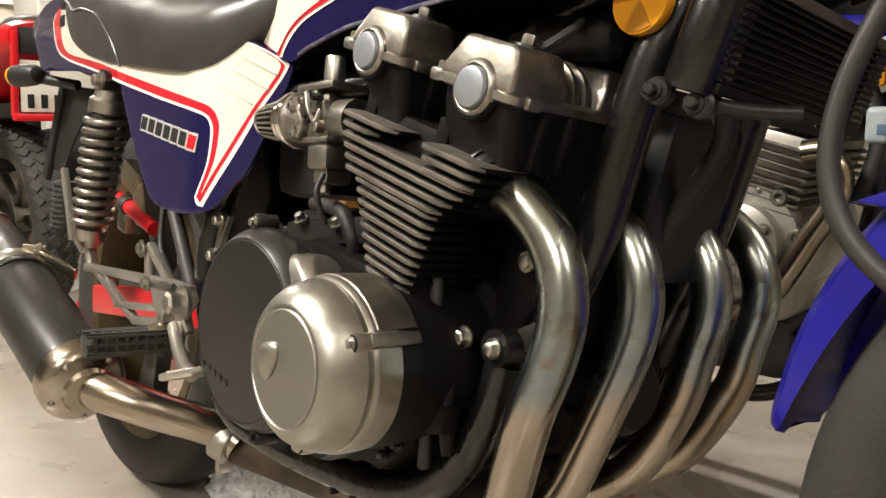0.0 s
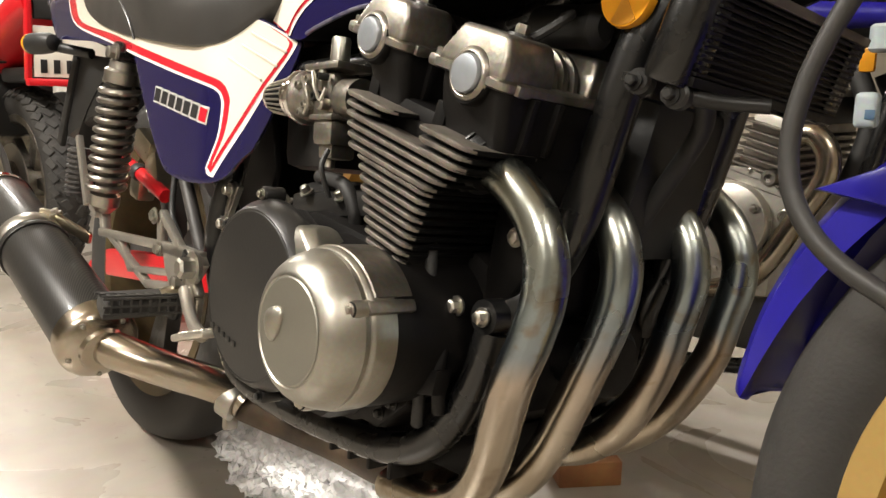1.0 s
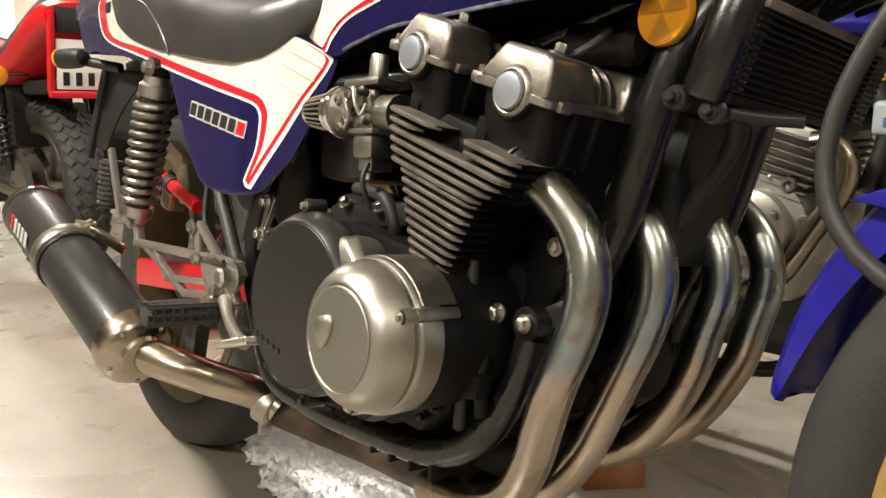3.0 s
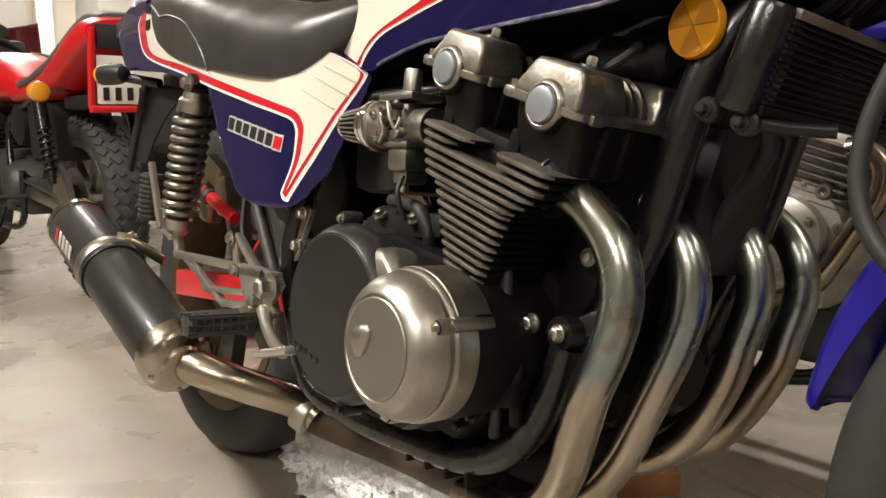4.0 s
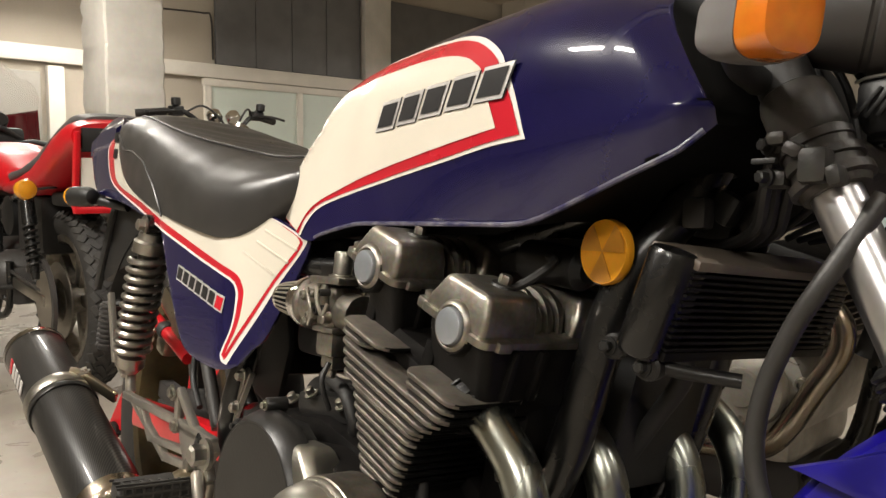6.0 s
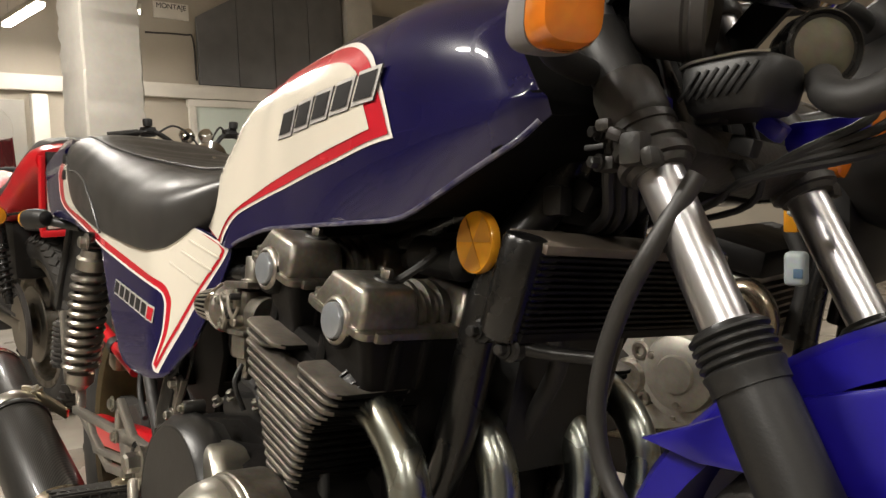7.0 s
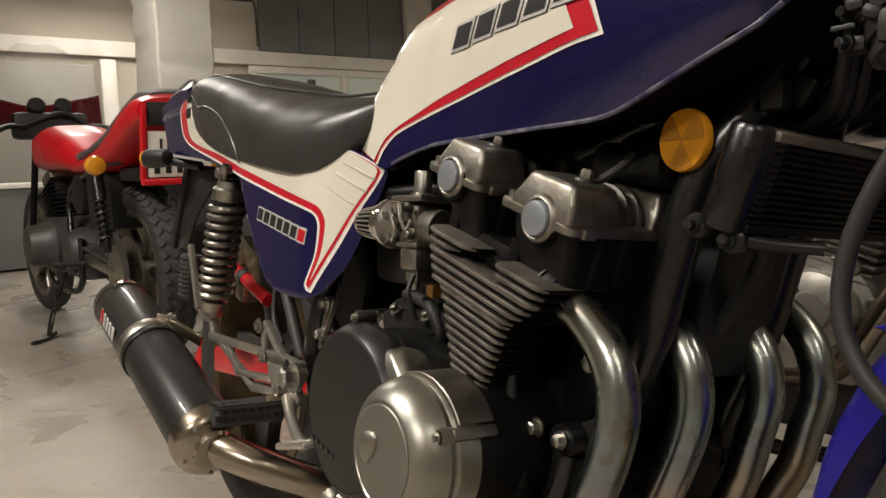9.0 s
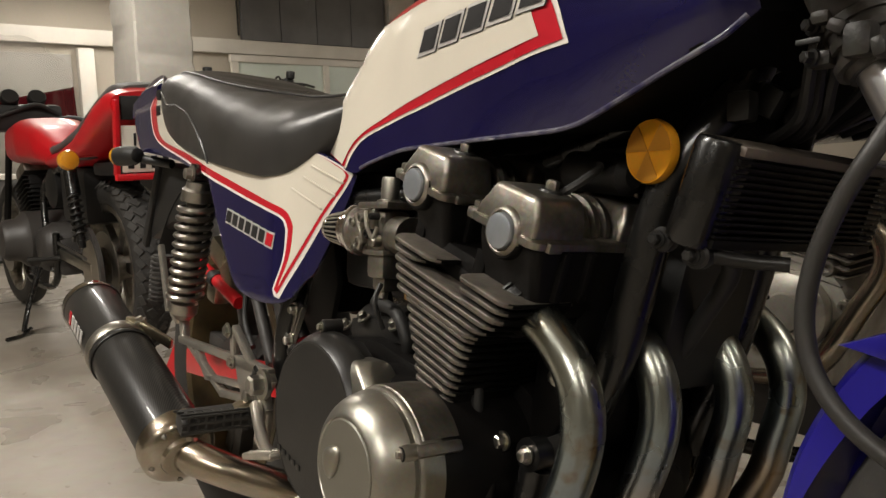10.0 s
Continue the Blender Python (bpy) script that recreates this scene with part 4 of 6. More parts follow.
    # made-up black box that blocks the bright view between the downtubes
    part("downtube_gap_filler", box((1.045, .03, .530), (.040, .14, .15), .010, Matrix.Rotation(radians(14), 4, "Y")), PLASTIC, bike, "black filler box added to darken the gap behind the downtubes")
    part("oil_filter", turned([(.030, 0), (.034, .006), (.034, .06), (.028, .066)], (.985, -.02, .36), (1, 0, -.1), 28), BLACK, engine)


build_engine()


def build_exhaust():
    xz = [(.990, .531), (1.004, .526), (1.025, .513), (1.045, .495), (1.058, .474), (1.0645, .450), (1.0635, .424), (1.054, .391), (1.038, .352), (1.017, .307), (.996, .264), (.966, .224), (.926, .197), (.880, .181), (.80, .170)]
    lower = [(1.054, .391), (1.042, .347), (1.024, .304), (1.000, .268), (.968, .242), (.93, .228), (.87, .205), (.80, .175)]
    for k, y in enumerate((-.155, -.052, .065, .165)):
        toward = [-.07, -.04, .03, .06][k]
        pts = []
        for i, (x, z) in enumerate(xz):
            f = max(0, (i - 8) / 6)
            if k > 1 and i > 6:
                x, z = lower[min(i - 7, 7)]
            pts.append((x, y + (toward - y) * f * .85, z))
        pipe = part("header_pipe", tube(pts, .0192, 28, 6), HEADER, bike, "heat-tinted steel header pipe")
        fdir = Vector((.80, 0, -.60)).normalized()
        o = Vector((.985, y, .536))
        fl = turned([(.0285, -.006), (.0285, .004), (.0245, .008), (.0225, .016), (.0195, .018)], o, fdir, 28)
        bar(o + Vector((-.003, -.036, .002)), o + Vector((-.003, .036, .002)), .026, .011, .004, fl)
        part("flange", fl, BLACK, pipe)
        for j in range(4):
            part("flange_fin", turned([(.021, -.0016), (.0285, -.001), (.0285, .001), (.021, .0016)], o + fdir * (-.010 + .0075 * j), fdir, 28), BLACK_COVER, pipe)
        for s in (-1, 1):
            part("stud_nut", bolt(o + Vector((.004, s * .032, -.004)), fdir, .0052, .013), BLACK_COVER, pipe)
            part("flange_web", bar(o + Vector((.006, s * .024, .010)), o + Vector((.020, s * .034, .004)), .003, .018, .001), BLACK_COVER, pipe)
            part("flange_ear", turned([(.0095, -.006), (.0105, -.004), (.0105, .005), (.0085, .007)], o + Vector((.002, s * .032, -.001)), fdir, 16), BLACK_COVER, pipe)
    col = tube([(.85, -.035, .176), (.78, -.025, .168), (.69, -.015, .158), (.60, -.005, .149), (.52, -.02, .151), (.46, -.07, .172), (.44, -.10, .188)], [.040, .036, .034, .031, .029, .027, .0255], 24)
    part("collector", col, RUST, bike, "rust-brown exhaust collector")
    link = tube([(.47, -.085, .180), (.4505, -.10, .195), (.4335, -.13, .2085), (.409, -.165, .2200), (.384, -.20, .2330), (.350, -.228, .2440), (.318, -.240, .2500)], [.0255, .0255, .0255, .0258, .0262, .0268, .0280], 24)
    part("link_pipe", link, STEEL, bike, "straw-tinted stainless link pipe")
    clamp = turned([(.029, -.012), (.030, -.010), (.030, .010), (.029, .012)], (.455, -.097, .184), (-.5, -.28, .25), 24)
    box((.452, -.10, .150), (.012, .02, .02), .003, bm=clamp)
    part("pipe_clamp", clamp, BOLT, bike, "steel band clamp")
    a, b = Vector((.326, -.244, .250)), Vector((-.165, -.262, .425))
    ax = (b - a).normalized()
    n = (b - a).length
    can = turned([(.0525, 0), (.0540, .004), (.0540, n - .004), (.0525, n)], a, ax, 48)
    sil = part("silencer", can, CARBON, bike, "carbon-fibre silencer with chrome end caps")
    cone = turned([(.026, -.020), (.031, -.019), (.034, -.012), (.046, -.006), (.0530, .000), (.0570, .006), (.0578, .010), (.0578, .030), (.056, .032)], a, ax, 48)
    part("front_cap", cone, STEEL, sil, "chrome front cap")
    for k in range(5):
        q = 2 * math.pi * k / 5 + .4
        side = ax.orthogonal().normalized()
        part("cap_rivet", bolt(a + ax * -.004 + (side * math.cos(q) + ax.cross(side) * math.sin(q)) * .046, -ax, .0032, .004), BOLT, sil)
    part("rear_cap", turned([(.0565, n - .012), (.0565, n + .003), (.053, n + .008), (.030, n + .008), (.029, n - .01), (.010, n - .012)], a, ax, 48), CHROME, sil, "polished rear cap")
    part("strap", turned([(.0570, .315), (.0582, .317), (.0582, .340), (.0570, .342)], a, ax, 48), BOLT, sil, "steel mounting strap")
    part("edge_band", turned([(.0570, .300), (.0575, .302), (.0575, .311), (.0570, .313)], a, ax, 48), BLACK_COVER, sil)
    m = a + ax * .328
    lug = bar((m.x + .01, m.y + .03, m.z + .052), (m.x + .075, m.y + .07, m.z + .02), .02, .008, .003)
    bar((m.x + .0, m.y + .01, m.z + .056), (m.x + .02, m.y + .04, m.z + .052), .02, .01, .003, lug)
    part("strap_lug", lug, GOLD_ALU, sil)
    part("strap_bolt", bolt((m.x + .02, m.y + .03, m.z + .058), (0, -.5, 1), .007, .008), BOLT, sil)
    for k in range(5):
        c = a + ax * (.375 + .020 * k) + Vector((0, -1, .15)).normalized() * .0561
        part("maker_block", box(c, (.013, .002, .026), .0008, ax.to_track_quat("X", "Z").to_matrix().to_4x4()), RED if k == 4 else SILVER_LETTER, sil)


build_exhaust()


def build_chassis():
    fr = bmesh.new()
    for s in (-1, 1):
        tube([(1.155, s * .025, .80), (1.125, s * .055, .72), (1.088, s * .085, .645), (1.043, s * .09, .497), (1.005, s * .095, .42), (.982, s * .115, .372)], .019, bm=fr)
        tube([(.988, s * .13, .385), (.972, s * .13, .335), (.945, s * .13, .288), (.905, s * .13, .254), (.85, s * .13, .235), (.78, s * .13, .229), (.63, s * .13, .228), (.53, s * .135, .25), (.49, s * .14, .33), (.48, s * .15, .42), (.50, s * .14, .52), (.50, s * .12, .62)], .017, bm=fr)
        tube([(1.15, s * .03, .76), (.9, s * .05, .68), (.65, s * .11, .64), (.40, s * .13, .66), (.18, s * .14, .69), (-.15, s * .12, .76)], .014, bm=fr)
        tube([(.50, s * .13, .44), (.44, s * .14, .52), (.36, s * .14, .62), (.30, s * .13, .68)], .011, bm=fr)
    frame_part = part("frame", fr, FRAME, bike, "black tubular steel frame")
    for s in (-1, 1):
        lug = turned([(.016, -.012), (.016, .012)], (.992, s * .137, .398), (0, 1, 0), 20)
        bar((.992, s * .125, .398), (1.03, s * .11, .42), .022, .02, .005, lug)
        part("joint_lug", lug, FRAME, frame_part)
        part("joint_bolt", bolt((.992, s * .150, .398), (0, s, 0), .0060, .008), BOLT, frame_part)
        part("engine_bolt", bolt((.954, s * .145, .402), (0, s, 0), .0065, .010), BOLT, frame_part)
        part("head_bolt", bolt((1.0, s * .124, .470), (0, s, 0), .0060, .006), BOLT, frame_part)
    neck = tube([(1.135, 0, .90), (1.20, 0, .76)], .032, 20, 0)
    part("steering_head", neck, FRAME, bike)
    # swing arm and rear set
    sw = bmesh.new()
    for s in (-1, 1):
        bar((-.05, s * .095, .325), (.50, s * .095, .360), .050, .03, .006, sw)
    part("swing_arm", sw, RED_PAINT, bike, "red painted box-section swing arm")
    for s in (-1,):
        y = s * .188
        rs = part("rearset_plate", slab([(.40, .404), (.45, .408), (.515, .404), (.53, .388), (.505, .362), (.47, .347), (.43, .352), (.415, .372)], y - .006, y + .006, .003), PALE_ALU, bike, "cut-out alloy footrest plate")
        for a, b, w in (((.150, .398), (.40, .400), .013), ((.40, .398), (.52, .396), .018), ((.386, .446), (.394, .385), .013), ((.388, .447), (.470, .392), .011),
                        ((.195, .396), (.355, .338), .010), ((.235, .396), (.285, .353), .009), ((.280, .354), (.43, .366), .010), ((.345, .340), (.46, .350), .012), ((.46, .350), (.50, .392), .022), ((.49, .385), (.515, .345), .014), ((.515, .345), (.505, .305), .012)):
            part("strut", bar((a[0], y, a[1]), (b[0], y, b[1]), w, .012, .003), PALE_ALU, rs)
        part("plate_bolt", bolt((.380, y - .008, .441), (0, s, 0), .008, .006), BOLT, rs)
        part("plate_bolt", bolt((.398, y - .008, .396), (0, s, 0), .007, .006), BOLT, rs)
        part("pivot_bolt", bolt((.518, y - .008, .384), (0, s, 0), .014, .022), BOLT, rs)
        part("pivot_bolt", bolt((.472, y - .006, .358), (0, s, 0), .010, .012), BOLT, rs)
        peg = bmesh.new()
        bar((.472, -.195, .334), (.470, -.298, .331), .032, .026, .008, peg)
        pg = part("footpeg", peg, RUBBER, bike, "black ribbed rubber footpeg")
        ribs = bmesh.new()
        for k in range(8):
            box((.471, -.205 - .012 * k, .3445), (.028, .0035, .004), .001, bm=ribs)
            box((.4875, -.205 - .012 * k, .332), (.004, .0035, .020), .001, bm=ribs)
        for x, z in ((.458, .3450), (.471, .3455), (.484, .3445), (.4882, .342), (.4882, .332), (.4882, .322)):
            box((x, -.250, z), (.0035, .100, .0035), .001, bm=ribs)
        part("peg_ribs", ribs, RUBBER, pg, "ribbed grid of the peg")
        part("peg_stem", turned([(.014, 0), (.014, .02), (.010, .03)], (.47, -.192, .340), (0, -1, 0), 16), GOLD_ALU, pg)
        pedal = tube([(.50, -.20, .352), (.54, -.212, .332), (.59, -.226, .320), (.625, -.235, .318)], [.009, .008, .008, .008])
        box((.620, -.238, .318), (.085, .030, .009), .004, Matrix.Rotation(radians(-14), 4, "Y"), pedal)
        for k in range(7):
            for j in range(3):
                box((.592 + .0095 * k, -.228 - .009 * j, .3155 + .0024 * k), (.005, .005, .004), .001, Matrix.Rotation(radians(45), 4, "Z"), pedal, 1)
        part("brake_pedal", pedal, PALE_ALU, bike, "alloy brake pedal with a knurled pad")
        cyl2 = tube([(.44, -.19, .31), (.47, -.19, .36), (.49, -.19, .40)], .011)
        part("master_cylinder", cyl2, BLACK_COVER, bike)
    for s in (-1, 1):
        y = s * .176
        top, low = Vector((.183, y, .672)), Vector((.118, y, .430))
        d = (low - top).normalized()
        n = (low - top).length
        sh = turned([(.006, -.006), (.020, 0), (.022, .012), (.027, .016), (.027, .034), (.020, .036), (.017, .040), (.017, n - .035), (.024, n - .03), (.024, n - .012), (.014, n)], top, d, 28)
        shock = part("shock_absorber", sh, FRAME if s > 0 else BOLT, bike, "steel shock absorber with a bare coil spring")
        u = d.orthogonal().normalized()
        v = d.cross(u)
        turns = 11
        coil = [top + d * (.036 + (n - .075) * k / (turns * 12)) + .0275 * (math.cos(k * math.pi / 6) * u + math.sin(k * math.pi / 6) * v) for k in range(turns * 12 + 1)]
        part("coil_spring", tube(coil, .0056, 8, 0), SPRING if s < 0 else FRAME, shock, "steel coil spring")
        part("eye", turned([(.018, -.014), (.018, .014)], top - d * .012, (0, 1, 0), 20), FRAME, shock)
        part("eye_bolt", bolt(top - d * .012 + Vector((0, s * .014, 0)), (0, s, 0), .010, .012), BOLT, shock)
    res = turned([(.020, 0), (.020, .09)], (-.075, -.155, .445), (.10, 0, 1), 20)
    rv = part("reservoir", res, GREY_HOUSING, bike, "grey finned damper reservoir")
    for k in range(9):
        part("reservoir_rib", turned([(.018, .006 + .0095 * k), (.024, .0065 + .0095 * k), (.024, .0105 + .0095 * k), (.018, .011 + .0095 * k)], (-.075, -.155, .445), (.10, 0, 1), 20), GREY_HOUSING, rv)
    bracket = bar((-.035, -.17, .555), (.03, -.172, .435), .012, .012, .003)
    bar((.06, -.17, .44), (.10, -.172, .425), .02, .02, .004, bracket)
    bar((.105, -.17, .44), (.125, -.172, .395), .014, .016, .004, bracket)
    part("damper_bracket", bracket, PALE_ALU, bike, "pale alloy damper bracket")
    # mudguard and tail
    rings = []
    for a in np.linspace(20, 150, 20):
        c, q = math.cos(radians(a)), math.sin(radians(a))
        rings.append([(.03 + r * c, y, .33 + r * q) for r, y in ((.375, -.10), (.395, -.09), (.40, 0), (.395, .09), (.375, .10), (.385, .08), (.39, 0), (.385, -.08))])
    mg = bmesh.new()
    bridge(mg, rings)
    slab([(-.29, .735), (-.03, .70), (-.05, .60), (-.20, .60), (-.34, .56), (-.36, .60)], -.098, .098, .01, mg)
    part("rear_mudguard", mg, PLASTIC, bike, "black plastic rear mudguard")
    part("mud_flap", bar((-.285, -.10, .725), (-.372, -.10, .545), .028, .012, .003), PLASTIC, bike)
    for s in (-1, 1):
        ind = tube([(-.20, s * .10, .725), (-.26, s * .14, .735), (-.30, s * .165, .742)], .010)
        body = turned([(.008, -.035), (.016, -.030), (.0205, -.016), (.022, .012), (.0215, .040)], (-.285, s * .165, .742), (-.96, s * .28, 0), 24)
        join(ind, body)
        iv = part("rear_indicator", ind, PLASTIC, bike, "black rear indicator with an amber lens")
        part("lens", turned([(.0215, .040), (.0205, .049), (.010, .054)], (-.285, s * .165, .742), (-.96, s * .28, 0), 24), AMBER, iv, "amber lens")
    # what shows between the shock, the panel and the engine
    part("frame_strut", tube([(.318, -.13, .51), (.345, -.13, .468), (.398, -.13, .387)], .010, 14), GREY_HOUSING, bike, "dull grey frame strut")
    st = bar((.526, -.15, .496), (.466, -.15, .392), .010, .005, .002)
    bar((.538, -.15, .492), (.480, -.15, .395), .004, .008, .001, st)
    part("side_bracket", st, BOLT, bike, "thin steel bracket")
    for x, z in ((.520, .486), (.508, .441)):
        part("bracket_bolt", bolt((x, -.154, z), (0, -1, 0), .0065, .010), BOLT, bike)
    cal = box((.085, -.082, .545), (.075, .050, .045), .012, Matrix.Rotation(radians(25), 4, "Y"))
    box((.130, -.085, .500), (.050, .040, .065), .010, Matrix.Rotation(radians(-20), 4, "Y"), cal)
    box((.055, -.085, .480), (.045, .035, .060), .010, Matrix.Rotation(radians(15), 4, "Y"), cal)
    part("rear_caliper", cal, GOLD_ALU, bike, "gold-anodised rear brake caliper")
    rod = tube([(-.03, -.10, .525), (.05, -.105, .508), (.12, -.105, .488), (.19, -.10, .462)], .012, 14)
    part("torque_rod", rod, RED_PAINT, bike, "red anodised torque rod")
    part("rod_collar", turned([(.014, -.012), (.0155, -.008), (.0155, .008), (.014, .012)], (.085, -.105, .498), (1, 0, -.28), 20), HOSE, bike)
    part("brake_line", tube([(.16, -.09, .56), (.22, -.10, .52), (.24, -.11, .44), (.30, -.12, .40)], .005, 10), HOSE, bike, "black brake line")
    stand = tube([(.60, .14, .20), (.645, .26, .12), (.66, .365, .085)], .012)
    part("side_stand", stand, FRAME, bike, "black side stand resting on a block")


build_chassis()


def build_wheel(name, x, z, r, width, rim_r, rim_mat, label, owner=None, rim_label="gold-finished wheel rim", spoke_mat=None, discs=True, tread=False):
    owner = owner or bike
    rr = (r - rim_r)
    prof = [(rim_r - .004, -width * .36), (rim_r + rr * .25, -width * .48), (rim_r + rr * .55, -width * .5), (rim_r + rr * .80, -width * .42), (rim_r + rr * .93, -width * .27), (r, 0)]
    prof = prof + [(a, -b) for a, b in prof[-2::-1]]
    bm = bmesh.new()
    seg = 96
    rings = [[(x + q * math.cos(2 * math.pi * k / seg), y, z + q * math.sin(2 * math.pi * k / seg)) for q, y in smooth(prof, 3)] for k in range(seg)]
    vs = [[bm.verts.new(p) for p in rg] for rg in rings]
    for i in range(seg):
        a, b = vs[i], vs[(i + 1) % seg]
        for j in range(len(a) - 1):
            bm.faces.new((a[j], a[j + 1], b[j + 1], b[j]))
    wheel = part(name, bm, RUBBER, owner, label)
    if tread:
        for row, (q, yy, tilt) in enumerate(((rim_r + rr * .965, .17, 35), (rim_r + rr * .965, -.17, -35), (rim_r + rr * .80, .41, 35), (rim_r + rr * .80, -.41, -35))):
            tb = bmesh.new()
            for k in range(44):
                a = 2 * math.pi * (k + .5 * (row % 2)) / 44
                c = Vector((x + q * math.cos(a), yy * width, z + q * math.sin(a)))
                slope = (0, 0, 46, -46)[row] if row > 1 else (14, -14)[row]
                box(c, (.012, .024, r * .115), .002, Matrix.Rotation(-a, 4, "Y") @ Matrix.Rotation(radians(slope), 4, "Z") @ Matrix.Rotation(radians(tilt), 4, "X"), tb, 1)
            tagged(part("tread", tb, RUBBER, wheel), kind="stuff")
    rim = bmesh.new()
    rp = [(rim_r + .006, -width * .38), (rim_r + .004, -width * .42), (rim_r - .020, -width * .40), (rim_r - .026, -width * .28), (rim_r - .03, 0), (rim_r - .026, width * .28), (rim_r - .020, width * .40), (rim_r + .004, width * .42), (rim_r + .006, width * .38)]
    vs = [[rim.verts.new((x + q * math.cos(2 * math.pi * k / seg), y, z + q * math.sin(2 * math.pi * k / seg))) for q, y in rp] for k in range(seg)]
    for i in range(seg):
        a, b = vs[i], vs[(i + 1) % seg]
        for j in range(len(a) - 1):
            rim.faces.new((a[j], a[j + 1], b[j + 1], b[j]))
    part("rim", rim, rim_mat, wheel, rim_label)
    spokes = bmesh.new()
    for k in range(5):
        a = 2 * math.pi * k / 5 + math.pi
        for d in (-.10, .10):
            bar((x + .05 * math.cos(a), 0, z + .05 * math.sin(a)), (x + (rim_r - .02) * math.cos(a + d), 0, z + (rim_r - .02) * math.sin(a + d)), .036, .03, .004, spokes)
    turned([(.05, -.05), (.055, -.03), (.055, .03), (.05, .05)], (x, 0, z), (0, 1, 0), 28, spokes)
    part("hub_and_spokes", spokes, spoke_mat or rim_mat, wheel)
    for s in (-1, 1) if discs else ():
        disc = turned([(.075, -.0025), (.14, -.0025), (.14, .0025), (.075, .0025)], (x, s * .072, z), (0, 1, 0), 64)
        part("brake_disc", disc, BOLT, wheel, "steel brake disc")


# rear rim and spokes take darkened colours for the shade under the seat
build_wheel("rear_wheel", .03, .325, .325, .13, .235, RIM_SHADED, "rear wheel with a broad black tyre and gold rim", spoke_mat=GREY_HOUSING, discs=False)
build_wheel("front_wheel", 1.52, .272, .333, .105, .255, RIM_GOLD, "front wheel with a black tyre and gold rim")


def build_front():
    rake = Vector((.457, 0, -.889))
    for s in (-1, 1):
        top = Vector((1.155, s * (.099 if s < 0 else .112), .945))
        st = turned([(.0170, -.06), (.0170, .42)], top, rake, 40)
        leg = part("fork_leg", st, HARD_CHROME, bike, "chrome fork stanchion with a black slider")
        part("fork_ear", turned([(.0180, .120), (.0200, .124), (.0200, .175), (.0180, .18)], top, rake, 28), PLASTIC, leg, "black sleeve round the fork leg")
        g0 = .368
        prof = []
        for k in range(5):
            prof += [(.0240, g0 + .0060 * k), (.0268, g0 + .0022 + .0060 * k), (.0268, g0 + .0040 + .0060 * k)]
        part("gaiter", turned([(.018, g0 - .003), (.022, g0 - .002)] + prof + [(.0255, g0 + .032), (.0255, g0 + .040)], top, rake, 32), PLASTIC, leg, "ribbed rubber gaiter")
        part("slider", turned([(.0235, g0 + .038), (.0245, g0 + .055), (.0250, g0 + .38), (.020, g0 + .40)], top, rake, 28), PLASTIC, leg, "black fork slider")
    for d, h in ((.228, .030), (.035, .03)):
        tri = bmesh.new()
        c = Vector((1.17, 0, .945)) + rake * d
        box(c + Vector((-.02, 0, 0)), (.05, .20, h), .010, Matrix.Rotation(-radians(27), 4, "Y"), tri)
        for s in (-1, 1):
            turned([(.022, -.022), (.024, -.018), (.024, .018), (.022, .022)], c + Vector((-.014, s * (.099 if s < 0 else .112), 0)), rake, 28, tri)
        part("fork_clamp", tri, CAST_BLACK, bike, "black cast fork clamp")
    for s in (-1, 1):
        c = Vector((1.156, s * (.099 if s < 0 else .112), .945)) + rake * .186
        cup = part("clamp_cup", turned([(.018, -.018), (.0225, -.015), (.0245, -.008), (.025, .018), (.023, .022)], c, rake, 32), CAST_BLACK, bike, "black cast cup on the fork leg")
        o = Vector((1.156, s * (.099 if s < 0 else .112), .945)) + rake * .228
        for k in range(3):
            part("clamp_rib", turned([(.022, -.0045), (.0255 + .0012 * k, -.003), (.0255 + .0012 * k, .003), (.022, .0045)], o + rake * (-.015 + .014 * k), rake, 30), CAST_BLACK, cup)
        for dz in (-.010, .012):
            part("pinch_lug", box(o + Vector((-.026, s * .012, dz)), (.020, .018, .013), .005), CAST_BLACK, cup)
            part("clamp_bolt", bolt(o + Vector((-.029, s * .020, dz)), (-.3, s, 0), .0045, .008), BLACK_COVER, cup)
        part("clamp_boss", box(o + Vector((.006, s * .024, -.004)), (.020, .016, .024), .005), CAST_BLACK, cup)
        for k in range(4):
            part("cast_lump", box(o + Vector((-.022 + .014 * k, s * (.020 + .004 * (k % 2)), .016 - .009 * k)), (.014, .016, .010), .004, Matrix.Rotation(radians(25 * k), 4, "Y")), CAST_BLACK, cup)
        part("pinch_slot", box(o + Vector((-.030, s * .024, .001)), (.018, .004, .004), .001), PLASTIC, cup)
        # square indicator with rounded corners
        at, ax = Vector((1.277, s * .218, .808)), Vector((.93, s * .34, -.12)).normalized()
        side = ax.cross(Vector((0, 0, 1))).normalized()
        rise = side.cross(ax)

        def pod(profile, power=.55):
            bm = bmesh.new()
            rings = []
            for f, h in profile:
                ring = []
                for k in range(32):
                    a = 2 * math.pi * k / 32
                    ca, sa = math.cos(a), math.sin(a)
                    ring.append(at + ax * h + side * (.0215 * f * abs(ca) ** power * (1 if ca > 0 else -1)) + rise * (.0235 * f * abs(sa) ** power * (1 if sa > 0 else -1)))
                rings.append(ring)
            bridge(bm, rings)
            return bm

        ind = part("front_indicator", pod([(.35, -.044), (.70, -.040), (.93, -.026), (1.02, -.008), (1.02, .004)]), GREY_PLASTIC, bike, "grey front indicator with a square orange lens")
        part("lens", pod([(1.0, .001), (1.0, .012), (.97, .020), (.88, .026), (.62, .029), (.2, .030)], .62), ORANGE, ind, "orange ridged lens")
